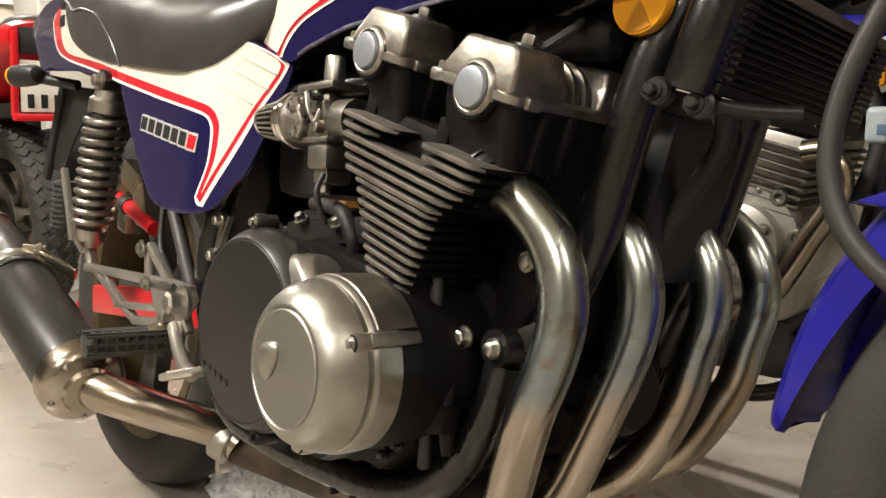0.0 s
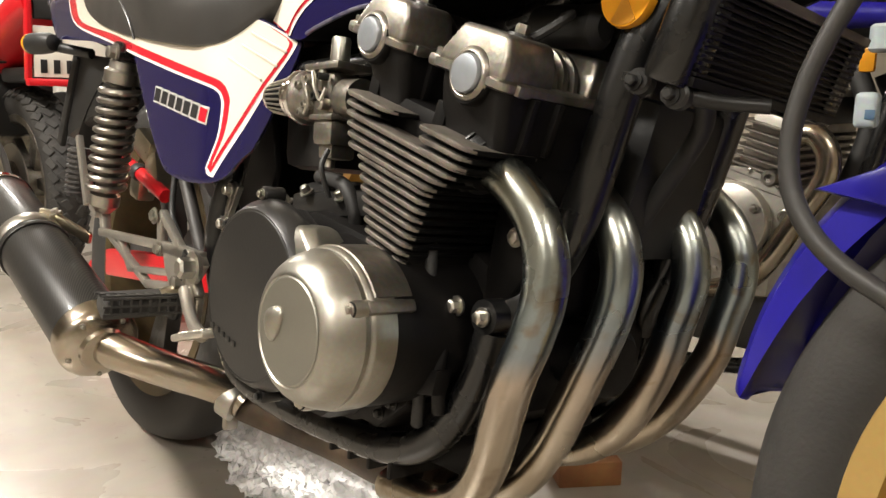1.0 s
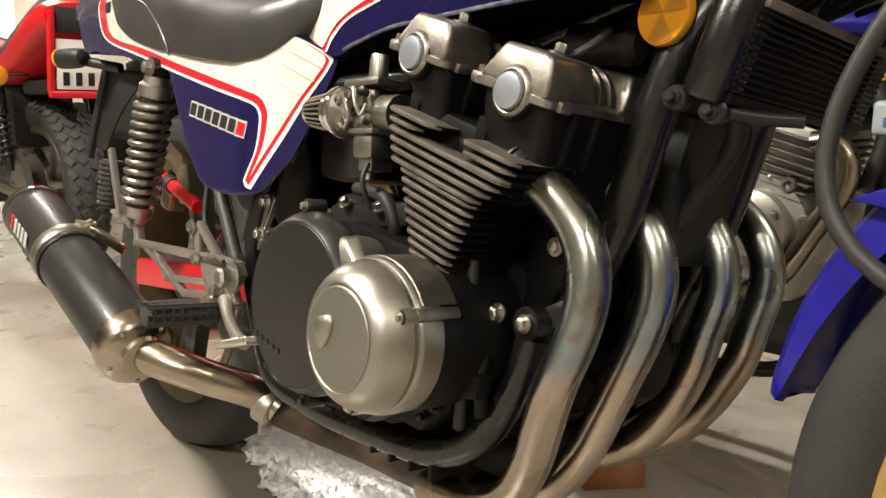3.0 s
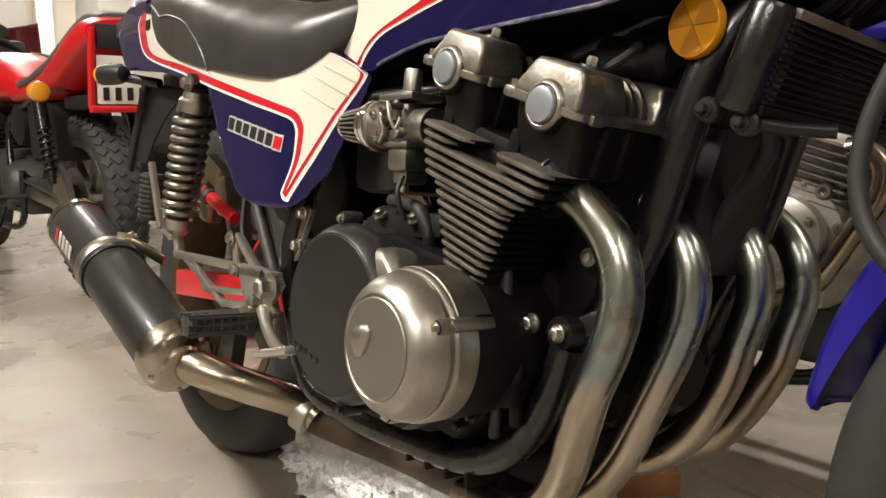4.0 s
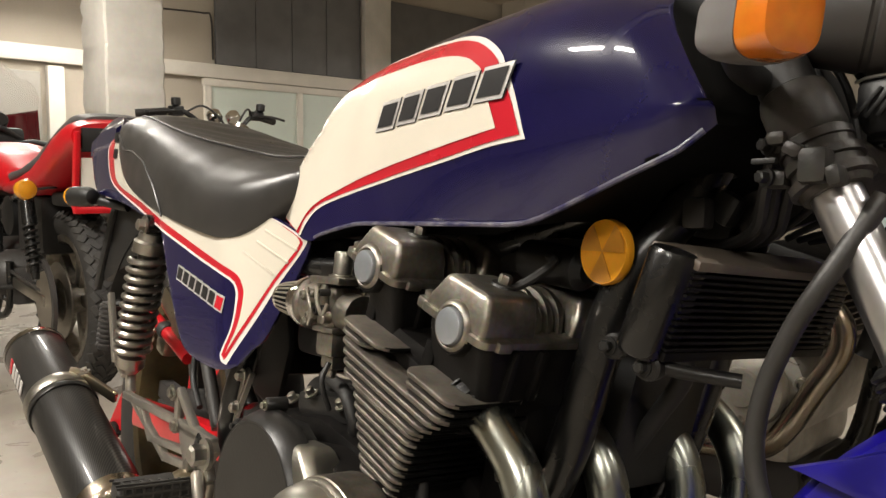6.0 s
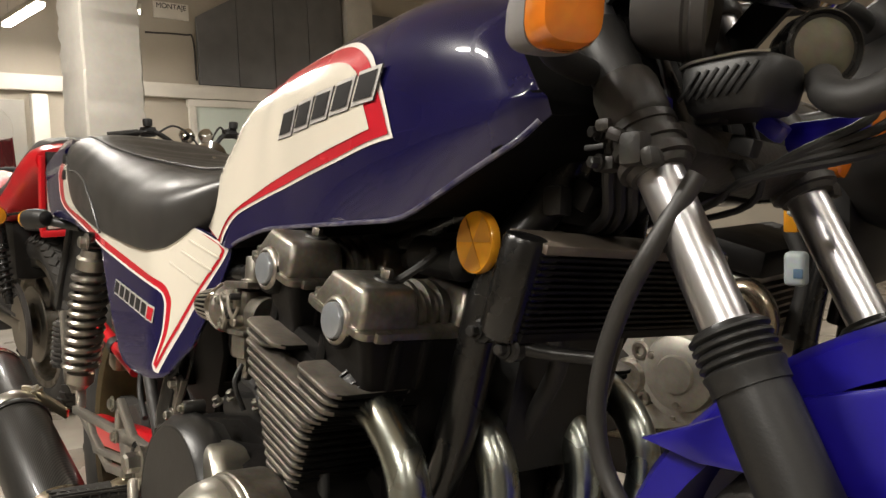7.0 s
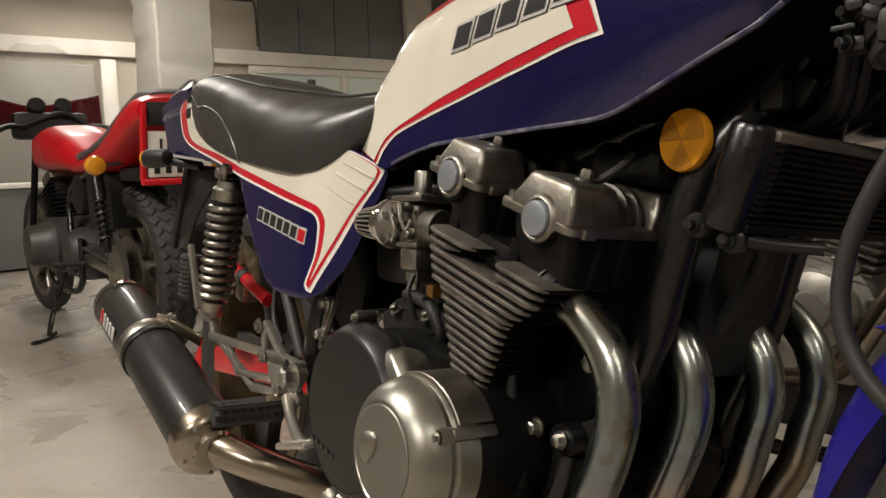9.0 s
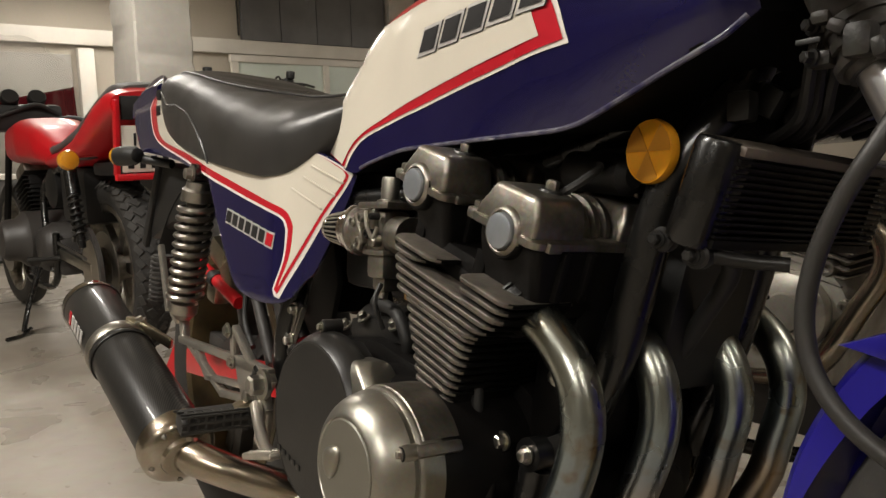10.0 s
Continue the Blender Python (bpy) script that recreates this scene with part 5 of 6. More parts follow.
        part("stalk", tube([at - ax * .026, (1.235, s * .17, .80), (1.22, s * .12, .80)], .010), PLASTIC, ind)
    # horn, ducts and instruments
    ha = Vector((.88, .44, -.14)).normalized()
    horn = turned([(.018, -.045), (.033, -.041), (.0395, -.032), (.041, -.010), (.0415, -.004), (.0395, -.002), (.0395, .001), (.0420, .003), (.0420, .012), (.0395, .014), (.0385, .006), (.010, .004)], (1.270, -.06, .852), ha, 44)
    hp = part("horn", horn, GREY_HOUSING, bike, "glossy black horn drum with a raised rim")
    part("horn_disc", turned([(.036, .0050), (.030, .008), (.012, .010), (.004, .012)], (1.270, -.06, .852), ha, 36), DULL_BRASS, hp, "dull brassy disc")
    part("wire_clip", box((1.232, -.045, .784), (.012, .010, .014), .002), BRIGHT_BLUE, bike, "bright blue plug")
    rings = []
    for f, h in ((.80, -.036), (.90, -.030), (1.0, -.010), (1.0, .016), (.94, .022), (.86, .024)):
        rings.append([(1.299 + .038 * f * abs(math.cos(a)) ** .6 * (1 if math.cos(a) > 0 else -1), -.045 + .032 * f * abs(math.sin(a)) ** .6 * (1 if math.sin(a) > 0 else -1), .790 + h * .62) for a in (2 * math.pi * k / 32 for k in range(32))])
    bm = bmesh.new()
    bridge(bm, rings)
    grill = part("finned_cover", bm, PLASTIC, bike, "black ribbed cover under the horn")
    for k in range(7):
        part("cover_rib", box((1.276 + .0075 * k, -.0772, .787), (.003, .0012, .026), .0005, Matrix.Rotation(radians(40), 4, "Y")), BLACK, grill)
    # thin bright tube drawn as the highlight on the cover's rim
    part("cover_edge_glint", tube([(1.264, -.070, .8035), (1.280, -.0765, .8045), (1.318, -.0765, .8045), (1.334, -.070, .8035)], .0012, 6), BOLT, grill)
    second = turned([(.012, -.040), (.024, -.036), (.028, -.02), (.029, .004), (.027, .006), (.025, .002)], (1.335, .0, .818), (.80, -.58, -.1), 32)
    sp = part("second_horn", second, FRAME, bike, "black horn with a dull pale disc")
    part("horn_disc", turned([(.0245, .001), (.018, .004), (.006, .005)], (1.335, .0, .818), (.80, -.58, -.1), 28), DULL_BRASS, sp)
    hook = tube([(1.345, -.02, .79), (1.362, -.045, .774), (1.385, -.055, .766), (1.410, -.05, .775), (1.425, -.03, .80)], .012, 14)
    part("air_duct", hook, HOSE, bike, "black curved rubber duct")
    for k, (x, z) in enumerate(((1.255, .765), (1.275, .742), (1.29, .755), (1.262, .725))):
        part("connector", box((x + .02, -.045 + .012 * k, z + .006), (.020, .014, .014), .003, Matrix.Rotation(radians(20 * k), 4, "Y")), BRIGHT_BLUE if k == 2 else PLASTIC, bike)
    cl = turned([(.045, 0), (.05, .01), (.05, .05), (.045, .055)], (1.20, -.07, .955), (-.4, 0, .9), 32)
    turned([(.045, 0), (.05, .01), (.05, .05), (.045, .055)], (1.20, .07, .955), (-.4, 0, .9), 32, cl)
    part("instruments", cl, PLASTIC, bike, "black round instruments")
    part("blue_cowl", box((1.33, .02, .758), (.055, .03, .024), .008), BRIGHT_BLUE, bike, "bright blue plastic bracket")
    for k in range(4):
        part("loom", tube([(1.36 + .012 * k, .03, .80), (1.37 + .01 * k, .0, .765 - .006 * k), (1.33 - .01 * k, -.02, .742 - .005 * k), (1.27, -.01, .72)], .0035, 8), HOSE, bike)
    for s in (-1, 1):
        part("handlebar", tube([(1.14, s * .11, .96), (1.10, s * .20, 1.00), (1.04, s * .28, .99), (.98, s * .37, .985)], .0115), CHROME, bike, "chrome handlebar")
    # headlamp and instrument mounting over the fork
    hl = turned([(.030, -.085), (.065, -.070), (.088, -.035), (.094, 0), (.094, .006)], (1.325, 0, .948), (.98, 0, -.12), 56)
    lamp_shell = part("headlamp", hl, FRAME, bike, "round black headlamp shell with a chrome rim")
    part("rim", turned([(.094, .002), (.0985, .006), (.0985, .014), (.093, .020), (.088, .018), (.087, .010)], (1.325, 0, .948), (.98, 0, -.12), 56), CHROME, lamp_shell, "chrome headlamp rim")
    part("lens", turned([(.088, .010), (.086, .016), (.060, .022), (.020, .025)], (1.325, 0, .948), (.98, 0, -.12), 48), GLASS, lamp_shell, "clear headlamp glass")
    part("bowl", turned([(.086, .008), (.070, -.020), (.035, -.045), (.010, -.050)], (1.325, 0, .948), (.98, 0, -.12), 48), DULL_BRASS, lamp_shell, "dull reflector bowl")
    part("instrument_mount", box((1.225, 0, .925), (.10, .18, .05), .015, Matrix.Rotation(radians(20), 4, "Y")), PLASTIC, bike, "black instrument mounting")
    for s in (-1, 1):
        part("lamp_ear", bar((1.20, s * .100, .86), (1.300, s * .094, .940), .034, .006, .002), PLASTIC, bike, "black headlamp bracket")
    # reflector
    rc = Vector((1.085, -.098, .677))
    for s in (-1, 1):
        c = Vector((rc.x, s * .098, rc.z))
        ref = part("reflector", turned([(.020, 0), (.0275, .002), (.0285, .008), (.027, .011)], c, (-.12, s * .99, 0), 40), AMBER, bike, "round amber side reflector with star facets")
        ax = Vector((-.12, s * .99, 0)).normalized()
        u = Vector((0, 0, 1))
        v = ax.cross(u)
        for k in range(3):
            w = bmesh.new()
            o = c + ax * .0114
            pts = [o] + [o + .0255 * (math.cos(a) * u + math.sin(a) * v) for a in (2 * math.pi * (k + j / 8 * .5) / 3 + .5 for j in range(9))]
            lo = [w.verts.new(p) for p in pts]
            hi = [w.verts.new(p + ax * .0006) for p in pts]
            w.faces.new(hi)
            for i in range(len(pts)):
                j = (i + 1) % len(pts)
                w.faces.new((lo[i], lo[j], hi[j], hi[i]))
            part("facet", w, AMBER_DARK, ref, "darker amber facet")
        part("reflector_stay", bar((c.x + .012, c.y * .9, c.z + .0), (c.x + .045, c.y * .7, c.z + .008), .008, .012, .002), FRAME, ref)
    # oil cooler
    lean = Matrix.Rotation(radians(19), 4, "Y")

    def cp(x, y, z):
        return Vector((1.153, 0, .640)) + lean @ Vector((x, y, z))

    core = box(cp(0, 0, 0), (.030, .25, .070), .002, lean)
    cooler = part("oil_cooler", core, BLACK, bike, "black finned oil cooler")
    for s in (-1, 1):
        et = turned([(.010, -.043), (.0165, -.042), (.0185, -.038), (.0185, .038), (.0165, .042), (.010, .043)], cp(0, s * .126, 0), cp(0, 0, 1) - cp(0, 0, 0), 32)
        box(cp(0, s * .115, 0), (.037, .022, .080), .004, lean, et)
        part("end_tank", et, FRAME, cooler, "gloss black end tank")
    part("top_plate", box(cp(.0, 0, .038), (.046, .25, .008), .002, lean), BROWN_GREY, cooler)
    part("bottom_plate", box(cp(.0, 0, -.036), (.044, .25, .008), .002, lean), BLACK, cooler)
    for k in range(12):
        part("cooling_fin", box(cp(.0175, 0, -.030 + .0055 * k), (.008, .25, .0026), .0008, lean), BLACK, cooler)
    for x, z in ((1.146, .590), (1.112, .602)):
        part("cooler_mount", turned([(.009, 0), (.0105, .004), (.0105, .014), (.008, .016)], (x, -.112, z), (.2, -1, 0), 18), BLACK_COVER, cooler)
        part("mount_bolt", bolt((x, -.128, z), (.2, -1, 0), .0050, .009), BLACK_COVER, cooler)
    part("mount_stay", tube([(1.146, -.12, .592), (1.165, -.10, .588), (1.20, -.08, .586)], .006, 10), BLACK_COVER, cooler)
    for k in range(3):
        part("cable_bracket", box((1.150 + .012 * k, -.075 + .022 * k, .712 + .006 * (k % 2)), (.022, .016, .026), .005, Matrix.Rotation(radians(30 * k), 4, "Y")), BLACK_COVER, cooler)
    # hoses and cables
    hose = tube([(1.30, -.10, .72), (1.277, -.12, .667), (1.257, -.122, .631), (1.241, -.122, .590), (1.236, -.122, .549), (1.246, -.122, .512), (1.275, -.122, .480), (1.33, -.12, .45), (1.40, -.115, .41)], .0070, 14)
    part("brake_hose", hose, HOSE_GREY, bike, "thick dark rubber brake hose")
    oil = tube([(1.13, -.05, .60), (1.115, -.03, .57), (1.07, -.01, .52), (1.02, .0, .45), (1.0, .0, .38)], .009)
    part("oil_hose", oil, HOSE, bike, "black ribbed oil hose")
    for dy, dz in ((0, 0), (.015, .01), (.03, -.012)):
        part("control_cable", tube([(1.225, -.09 + dy, .80 + dz), (1.212, -.085 + dy, .735 + dz), (1.19, -.06 + dy, .70), (1.13, -.02 + dy, .69), (1.05, dy, .70)], .005, 8), HOSE, bike)
    for k in range(6):
        part("wire", tube([(1.19 + .006 * k, -.05 + .016 * k, .85), (1.21 + .010 * k, -.08 + .02 * k, .80), (1.205 + .012 * k, -.07 + .022 * k, .75 - .006 * k), (1.17, -.03 + .02 * k, .70)], .0032, 8), HOSE, bike)
    # front mudguard
    rings = []
    for a in [150 + 16 * math.sin(math.pi / 2 * k / 12) for k in range(12, -1, -1)] + list(np.linspace(146, 36, 28)):
        c, q = math.cos(radians(a)), math.sin(radians(a))
        e = 1 - math.sqrt(max(0.0, 1 - max(0.0, (a - 150) / 16) ** 2))
        w = .052 * (1 - .30 * e)
        r = .362 + .012 * max(0, min(1, (160 - a) / 20)) - .004 * e
        rings.append([(1.52 + rr * c, y, .272 + rr * q) for rr, y in ((.342 + .012 * e, -w), (r - .006, -w * .97), (r + .002, -w * .75), (r + .006, 0), (r + .002, w * .75), (r - .006, w * .97), (.342 + .012 * e, w), (r - .010, w * .88), (r - .002, 0), (r - .010, -w * .88))])
    mg = bmesh.new()
    bridge(mg, rings)
    guard = part("front_mudguard", mg, BRIGHT_BLUE, bike, "bright blue plastic front mudguard")
    fl = bmesh.new()
    for s in (-1, 1):
        slab([(1.229, .528), (1.27, .544), (1.33, .570), (1.45, .60), (1.56, .585), (1.60, .54), (1.55, .50), (1.46, .515), (1.36, .52), (1.28, .518)], s * .046, s * .066, .006, fl)
    part("mudguard_wing", fl, BRIGHT_BLUE, guard)
    for s in (-1, 1):
        cal = box((1.405, s * .105, .33), (.05, .05, .10), .012, Matrix.Rotation(radians(-20), 4, "Y"))
        part("brake_caliper", cal, PLASTIC, bike, "black brake caliper")


build_front()


def build_carburettors():
    for y in (-.155, -.058, .058, .155):
        fwd = Vector((1, 0, -.06)).normalized()
        mouth = Vector((.694, y, .600))
        body = turned([(.0290, 0), (.0305, .002), (.0305, .007), (.0270, .010), (.0262, .026), (.0235, .032), (.018, .036), (.018, .070), (.022, .078), (.022, .105)], mouth, fwd, 36)
        box((.750, y, .598), (.040, .036, .050), .007, bm=body)
        box((.750, y, .629), (.064, .046, .008), .003, bm=body)
        turned([(.008, 0), (.008, .012), (.006, .014)], (.735, y - .016, .606), (-.4, -.8, 0), 14, body)
        turned([(.007, 0), (.007, .010), (.005, .012)], (.760, y - .018, .588), (0, -1, 0), 14, body)
        cb = part("carburettor", body, ALU, bike, "grey cast carburettor with an open filter")
        part("slide_top", turned([(.0150, 0), (.0150, .003), (.0108, .0045), (.0106, .027), (.0095, .030), (.003, .0305)], (.752, y, .632), (.04, 0, 1), 28), ALU_COVER, cb, "polished round slide housing")
        part("slide_post", box((.752, y - .020, .610), (.010, .008, .030), .003), ALU, cb)
        bowl = box((.756, y, .560), (.036, .042, .030), .007)
        box((.757, y, .541), (.026, .032, .020), .005, bm=bowl)
        turned([(.006, 0), (.006, .012), (.004, .014)], (.752, y - .004, .534), (0, -.1, -1), 14, bowl)
        part("float_bowl", bowl, ALU, cb, "grey cast float bowl")
        part("bowl_flange", box((.756, y, .575), (.044, .048, .006), .002), ALU, cb)
        for dx, dz, r in ((-.036, .010, .0055), (-.022, -.012, .0045), (-.010, .014, .0050), (.004, -.004, .0060), (.012, .016, .0040), (-.030, -.020, .0050)):
            knob = turned([(r, 0), (r, .010), (r * .8, .012), (r * .5, .012), (r * .45, .008)], (.752 + dx, y - .018 - .004 * (dx > -.015), .600 + dz), (-.12, -1, 0), 14)
            part("screw", knob, ALU_COVER if dx < 0 else BLACK_COVER, cb)
        part("choke_link", tube([(.722, y - .026, .618), (.732, y - .030, .608), (.738, y - .028, .590), (.730, y - .026, .578)], .0026, 8), BOLT, cb)
        part("throttle_link", tube([(.748, y - .030, .622), (.756, y - .032, .604), (.764, y - .030, .592), (.768, y - .026, .604)], .0022, 8), BOLT, cb)
        part("overflow_pipe", tube([(.770, y - .02, .540), (.775, y - .03, .52), (.778, y - .02, .49)], .003, 8), HOSE, cb)
        # short cone filter: steel end ring, dark pleats, wide double rim
        ax = Vector((-1, -.10, .02)).normalized()
        o = mouth - fwd * .004
        fp = part("air_filter", turned([(.0275, 0), (.0275, .010), (.0235, .013), (.0172, .058), (.0150, .060), (.004, .060)], o, ax, 32), FIN_AND_SHADE_BLACK, cb, "small pleated cone air filter with steel rims")
        u = ax.orthogonal().normalized()
        v = ax.cross(u)
        rib = bmesh.new()
        for k in range(22):
            a = 2 * math.pi * k / 22
            w = math.cos(a) * u + math.sin(a) * v
            tube([o + w * .0236 + ax * .015, o + w * .0174 + ax * .056], .0013, 6, 0, rib)
        part("filter_pleats", rib, BOLT, fp, "pale pleat edges")
        for d, r in ((.000, .0316), (.012, .0272), (.056, .0178)):
            part("filter_rim", turned([(r - .004, d - .001), (r - .001, d - .0025), (r, d), (r, d + .003), (r - .001, d + .0050), (r - .004, d + .0040)], o, ax, 36), CHROME, fp, "thin steel rim")
    back = box((.60, 0, .60), (.10, .20, .16), .02)
    part("battery_box", back, PLASTIC, bike, "black battery box")


build_carburettors()


# ---- things round the motorcycle ----
def build_foil():
    rng = random.Random(4)
    bm = bmesh.new()
    nx, ny = 120, 48
    grid = []
    for i in range(nx):
        row = []
        for j in range(ny):
            a, b = i / (nx - 1), j / (ny - 1)
            x = -.035 + .78 * a
            lo = float(np.interp(x, [-.04, .02, .32, .50, .72], [.12, .062, -.045, -.09, -.08])) + .010 * math.sin(40 * a) + .006 * math.sin(97 * a)
            hi = float(np.interp(x, [-.04, .1, .30, .72], [.155, .20, .17, .16]))
            y = hi + (lo - hi) * b
            h = .010 + .014 * abs(noise.noise(Vector((x * 26, y * 26, 0)))) + .010 * noise.noise(Vector((x * 60, y * 60, 3)))
            row.append(bm.verts.new((x + rng.uniform(-.003, .003), y + rng.uniform(-.003, .003), max(.003, h + rng.uniform(-.0035, .0035)))))
        grid.append(row)
    for i in range(nx - 1):
        for j in range(ny - 1):
            bm.faces.new((grid[i][j], grid[i + 1][j], grid[i + 1][j + 1], grid[i][j + 1]))
    ob = part("foil_sheet", bm, FOIL, None, "", 5)
    m = ob.modifiers.new("thick", "SOLIDIFY")
    m.thickness = 0.0006
    tagged(ob, "crumpled silver drip foil lying under the engine", "foil")


build_foil()
blk = part("wood_block", box((0, 0, .022), (.085, .11, .044), .003), WOOD)
blk.matrix_basis = pose(.690, .420, 0, 0, 0, -38)
tagged(blk, "small reddish pine block under the side stand", "wood block")


# ---- the red motorcycle further back, seen from behind ----
def body_loft(xs, fw, fl, ft, mat, parent, name, label, power=.6, n=30, seg=20):
    """A smooth closed body from half width, underside and top along x."""
    rings = []
    for x in np.linspace(xs[0], xs[1], n):
        w, l, t = fw(x), fl(x), ft(x)
        m = (l + t) / 2
        ring = []
        for k in range(seg):
            a = 2 * math.pi * k / seg
            c, q = math.cos(a), math.sin(a)
            ring.append((x, w * abs(c) ** power * (1 if c > 0 else -1), m + (t - l) / 2 * abs(q) ** power * (1 if q > 0 else -1)))
        rings.append(ring)
    bm = bmesh.new()
    bridge(bm, rings)
    return part(name, bm, mat, parent, label, 60)


def build_red():
    red = thing("red_motorcycle", "red café-style motorcycle with half fairing on its side stand", "motorcycle", pose(-1.60, .338, 0, 0, 0, 180.5))
    build_wheel("rear_wheel", 0, .33, .33, .13, .235, ALU, "rear wheel with a knobbled black tyre", red, "spoked alloy rim", tread=True)
    build_wheel("front_wheel", 1.46, .32, .32, .10, .24, ALU, "front wheel with a black tyre", red, "alloy rim")
    body_loft((.46, 1.10), curve_of([.46, .56, .75, .98, 1.10], [.10, .14, .165, .15, .10]), curve_of([.46, 1.10], [.71, .72]), curve_of([.46, .60, .80, 1.0, 1.10], [.80, .88, .925, .90, .84]), RED_PAINT, red, "fuel_tank", "red fuel tank")
    body_loft((-.46, .52), curve_of([-.46, -.3, 0, .3, .52], [.165, .17, .15, .13, .11]), curve_of([-.46, -.35, -.1, .1, .52], [.86, .82, .73, .70, .70]), curve_of([-.46, -.38, -.25, .05, .3, .52], [.95, .97, .935, .83, .78, .76]), RED_PAINT, red, "tail_unit", "red tail unit", .7)
    body_loft((-.40, .50), curve_of([-.40, -.3, 0, .50], [.10, .12, .12, .10]), curve_of([-.40, -.2, .05, .50], [.94, .90, .80, .74]), curve_of([-.40, -.32, -.20, .05, .3, .50], [.975, .992, .955, .87, .815, .80]), GREY_SEAT, red, "seat", "grey single seat with a hump", .7)
    pl = bmesh.new()
    for a, b in (((-.468, .150, .92), (-.43, .150, .68)), ((-.468, -.150, .92), (-.43, -.150, .68))):
        bar(a, b, .03, .014, .004, pl)
    box((-.44, 0, .675), (.03, .316, .022), .006, bm=pl)
    part("plate_surround", pl, RED_PAINT, red, "red plate surround")
    part("light_recess", box((-.462, 0, .895), (.016, .27, .075), .004), PLASTIC, red, "black tail recess")
    part("tail_light", turned([(.034, 0), (.032, .014), (.015, .020)], (-.468, .03, .893), (-1, 0, 0), 24), RED_PAINT, red, "round red tail light")
    plate = part("number_plate", box((-.452, .03, .765), (.004, .215, .150), .003, Matrix.Rotation(radians(-6), 4, "Y")), WHITE_PAINT, red, "white number plate with dark characters")
    for k, (y, z, w) in enumerate(((.045, .795, .012), (.015, .795, .032), (.06, .722, .030), (.022, .722, .030), (-.016, .722, .030), (-.054, .722, .030))):
        part("plate_bar", box((-.4555 + (.765 - z) * .105, y + .05, z), (.004, w * .62, .040), .001, Matrix.Rotation(radians(-6), 4, "Y")), INK, plate)
    for s in (1, -1):
        st = tube([(-.10, s * .10, .745), (-.12, s * .18, .74)], .008)
        iv = part("rear_indicator", st, CHROME, red, "round amber indicator on a chrome stalk")
        part("lens", turned([(.02, -.03), (.034, -.02), (.036, 0), (.030, .016), (.012, .022)], (-.13, s * .205, .735), (-1, 0, 0), 24), AMBER, iv, "amber lens")
        top, low = Vector((.02, s * .165, .735)), Vector((-.06, s * .165, .42))
        d = (low - top).normalized()
        sh = part("shock_absorber", turned([(.014, 0), (.024, .01), (.026, .13), (.016, .135), (.016, .30), (.012, .325)], top, d, 20), FRAME, red, "shock absorber with a black spring")
        u = d.orthogonal().normalized()
        v = d.cross(u)
        coil = [top + d * (.13 + .16 * k / 84) + .022 * (math.cos(k * math.pi / 6) * u + math.sin(k * math.pi / 6) * v) for k in range(85)]
        part("coil_spring", tube(coil, .005, 6, 0), BLACK_COVER, sh)
        part("swing_arm", bar((0, s * .115, .33), (.48, s * .10, .36), .04, .025, .005), BOLT, red)
        part("fork_leg", tube([(1.46, s * .075, .32), (1.20, s * .075, .86)], .016, 16, 0), BLACK, red, "dark fork leg")
        fr = tube([(.02, s * .13, .74), (.35, s * .10, .70), (.60, s * .10, .62), (.55, s * .12, .40), (.50, s * .12, .28)], .014)
        part("frame_rail", fr, FRAME, red)
        part("clip_on_bar", tube([(1.17, s * .12, .93), (1.12, s * .20, .935), (1.06, s * .27, .91)], .013), PLASTIC, red, "black clip-on handlebar")
        part("clock", turned([(.036, 0), (.040, .008), (.040, .045), (.036, .05)], (1.22, s * .06, 1.02), (-.85, 0, .5), 28), PLASTIC, red, "round black clock")
    case = turned([(.05, -.26), (.075, -.255), (.088, -.235), (.092, -.19), (.12, -.16), (.12, .16), (.092, .19), (.088, .235), (.075, .255), (.05, .26)], (.74, 0, .40), (0, 1, 0), 36)
    turned([(.06, -.16), (.075, -.15), (.10, -.10), (.10, .10), (.075, .15), (.06, .16)], (.52, 0, .38), (0, 1, 0), 32, case)
    box((.62, 0, .34), (.42, .24, .16), .03, bm=case)
    eng = part("crankcase", case, GREY_HOUSING, red, "dull grey aluminium crankcase")
    for k in range(9):
        part("fin", box((.80 + .012 * k, 0, .50 + .018 * k), (.17, .26, .006), .002, Matrix.Rotation(radians(20), 4, "Y")), BLACK, eng)
    part("cylinder_block", box((.84, 0, .57), (.13, .22, .19), .02, Matrix.Rotation(radians(20), 4, "Y")), BLACK, red)
    part("cam_box", box((.90, 0, .69), (.15, .24, .05), .015, Matrix.Rotation(radians(20), 4, "Y")), ALU, red)
    part("air_box", turned([(.05, -.12), (.075, -.11), (.08, .11), (.05, .12)], (.46, 0, .62), (0, 1, 0), 28), PLASTIC, red)
    part("battery_case", box((.20, 0, .60), (.30, .22, .22), .03), PLASTIC, red, "black battery case under the seat")
    part("inner_mudguard", box((-.20, 0, .70), (.34, .20, .05), .02), PLASTIC, red, "black inner mudguard")
    for s in (-1, 1):
        part("carburettor", turned([(.022, 0), (.026, .01), (.026, .05), (.020, .07)], (.56, s * .075, .60), (1, 0, -.1), 20), ALU, red, "small alloy carburettor")
        part("lower_frame", tube([(.98, s * .09, .62), (.96, s * .11, .34), (.88, s * .12, .22), (.60, s * .12, .20), (.45, s * .12, .26), (.42, s * .12, .44)], .014), FRAME, red, "black frame tube")
        hub = turned([(.030, .05), (.075, .052), (.085, .062), (.080, .075), (.040, .085), (.020, .10)], (0, 0, .33), (0, s, 0), 36)
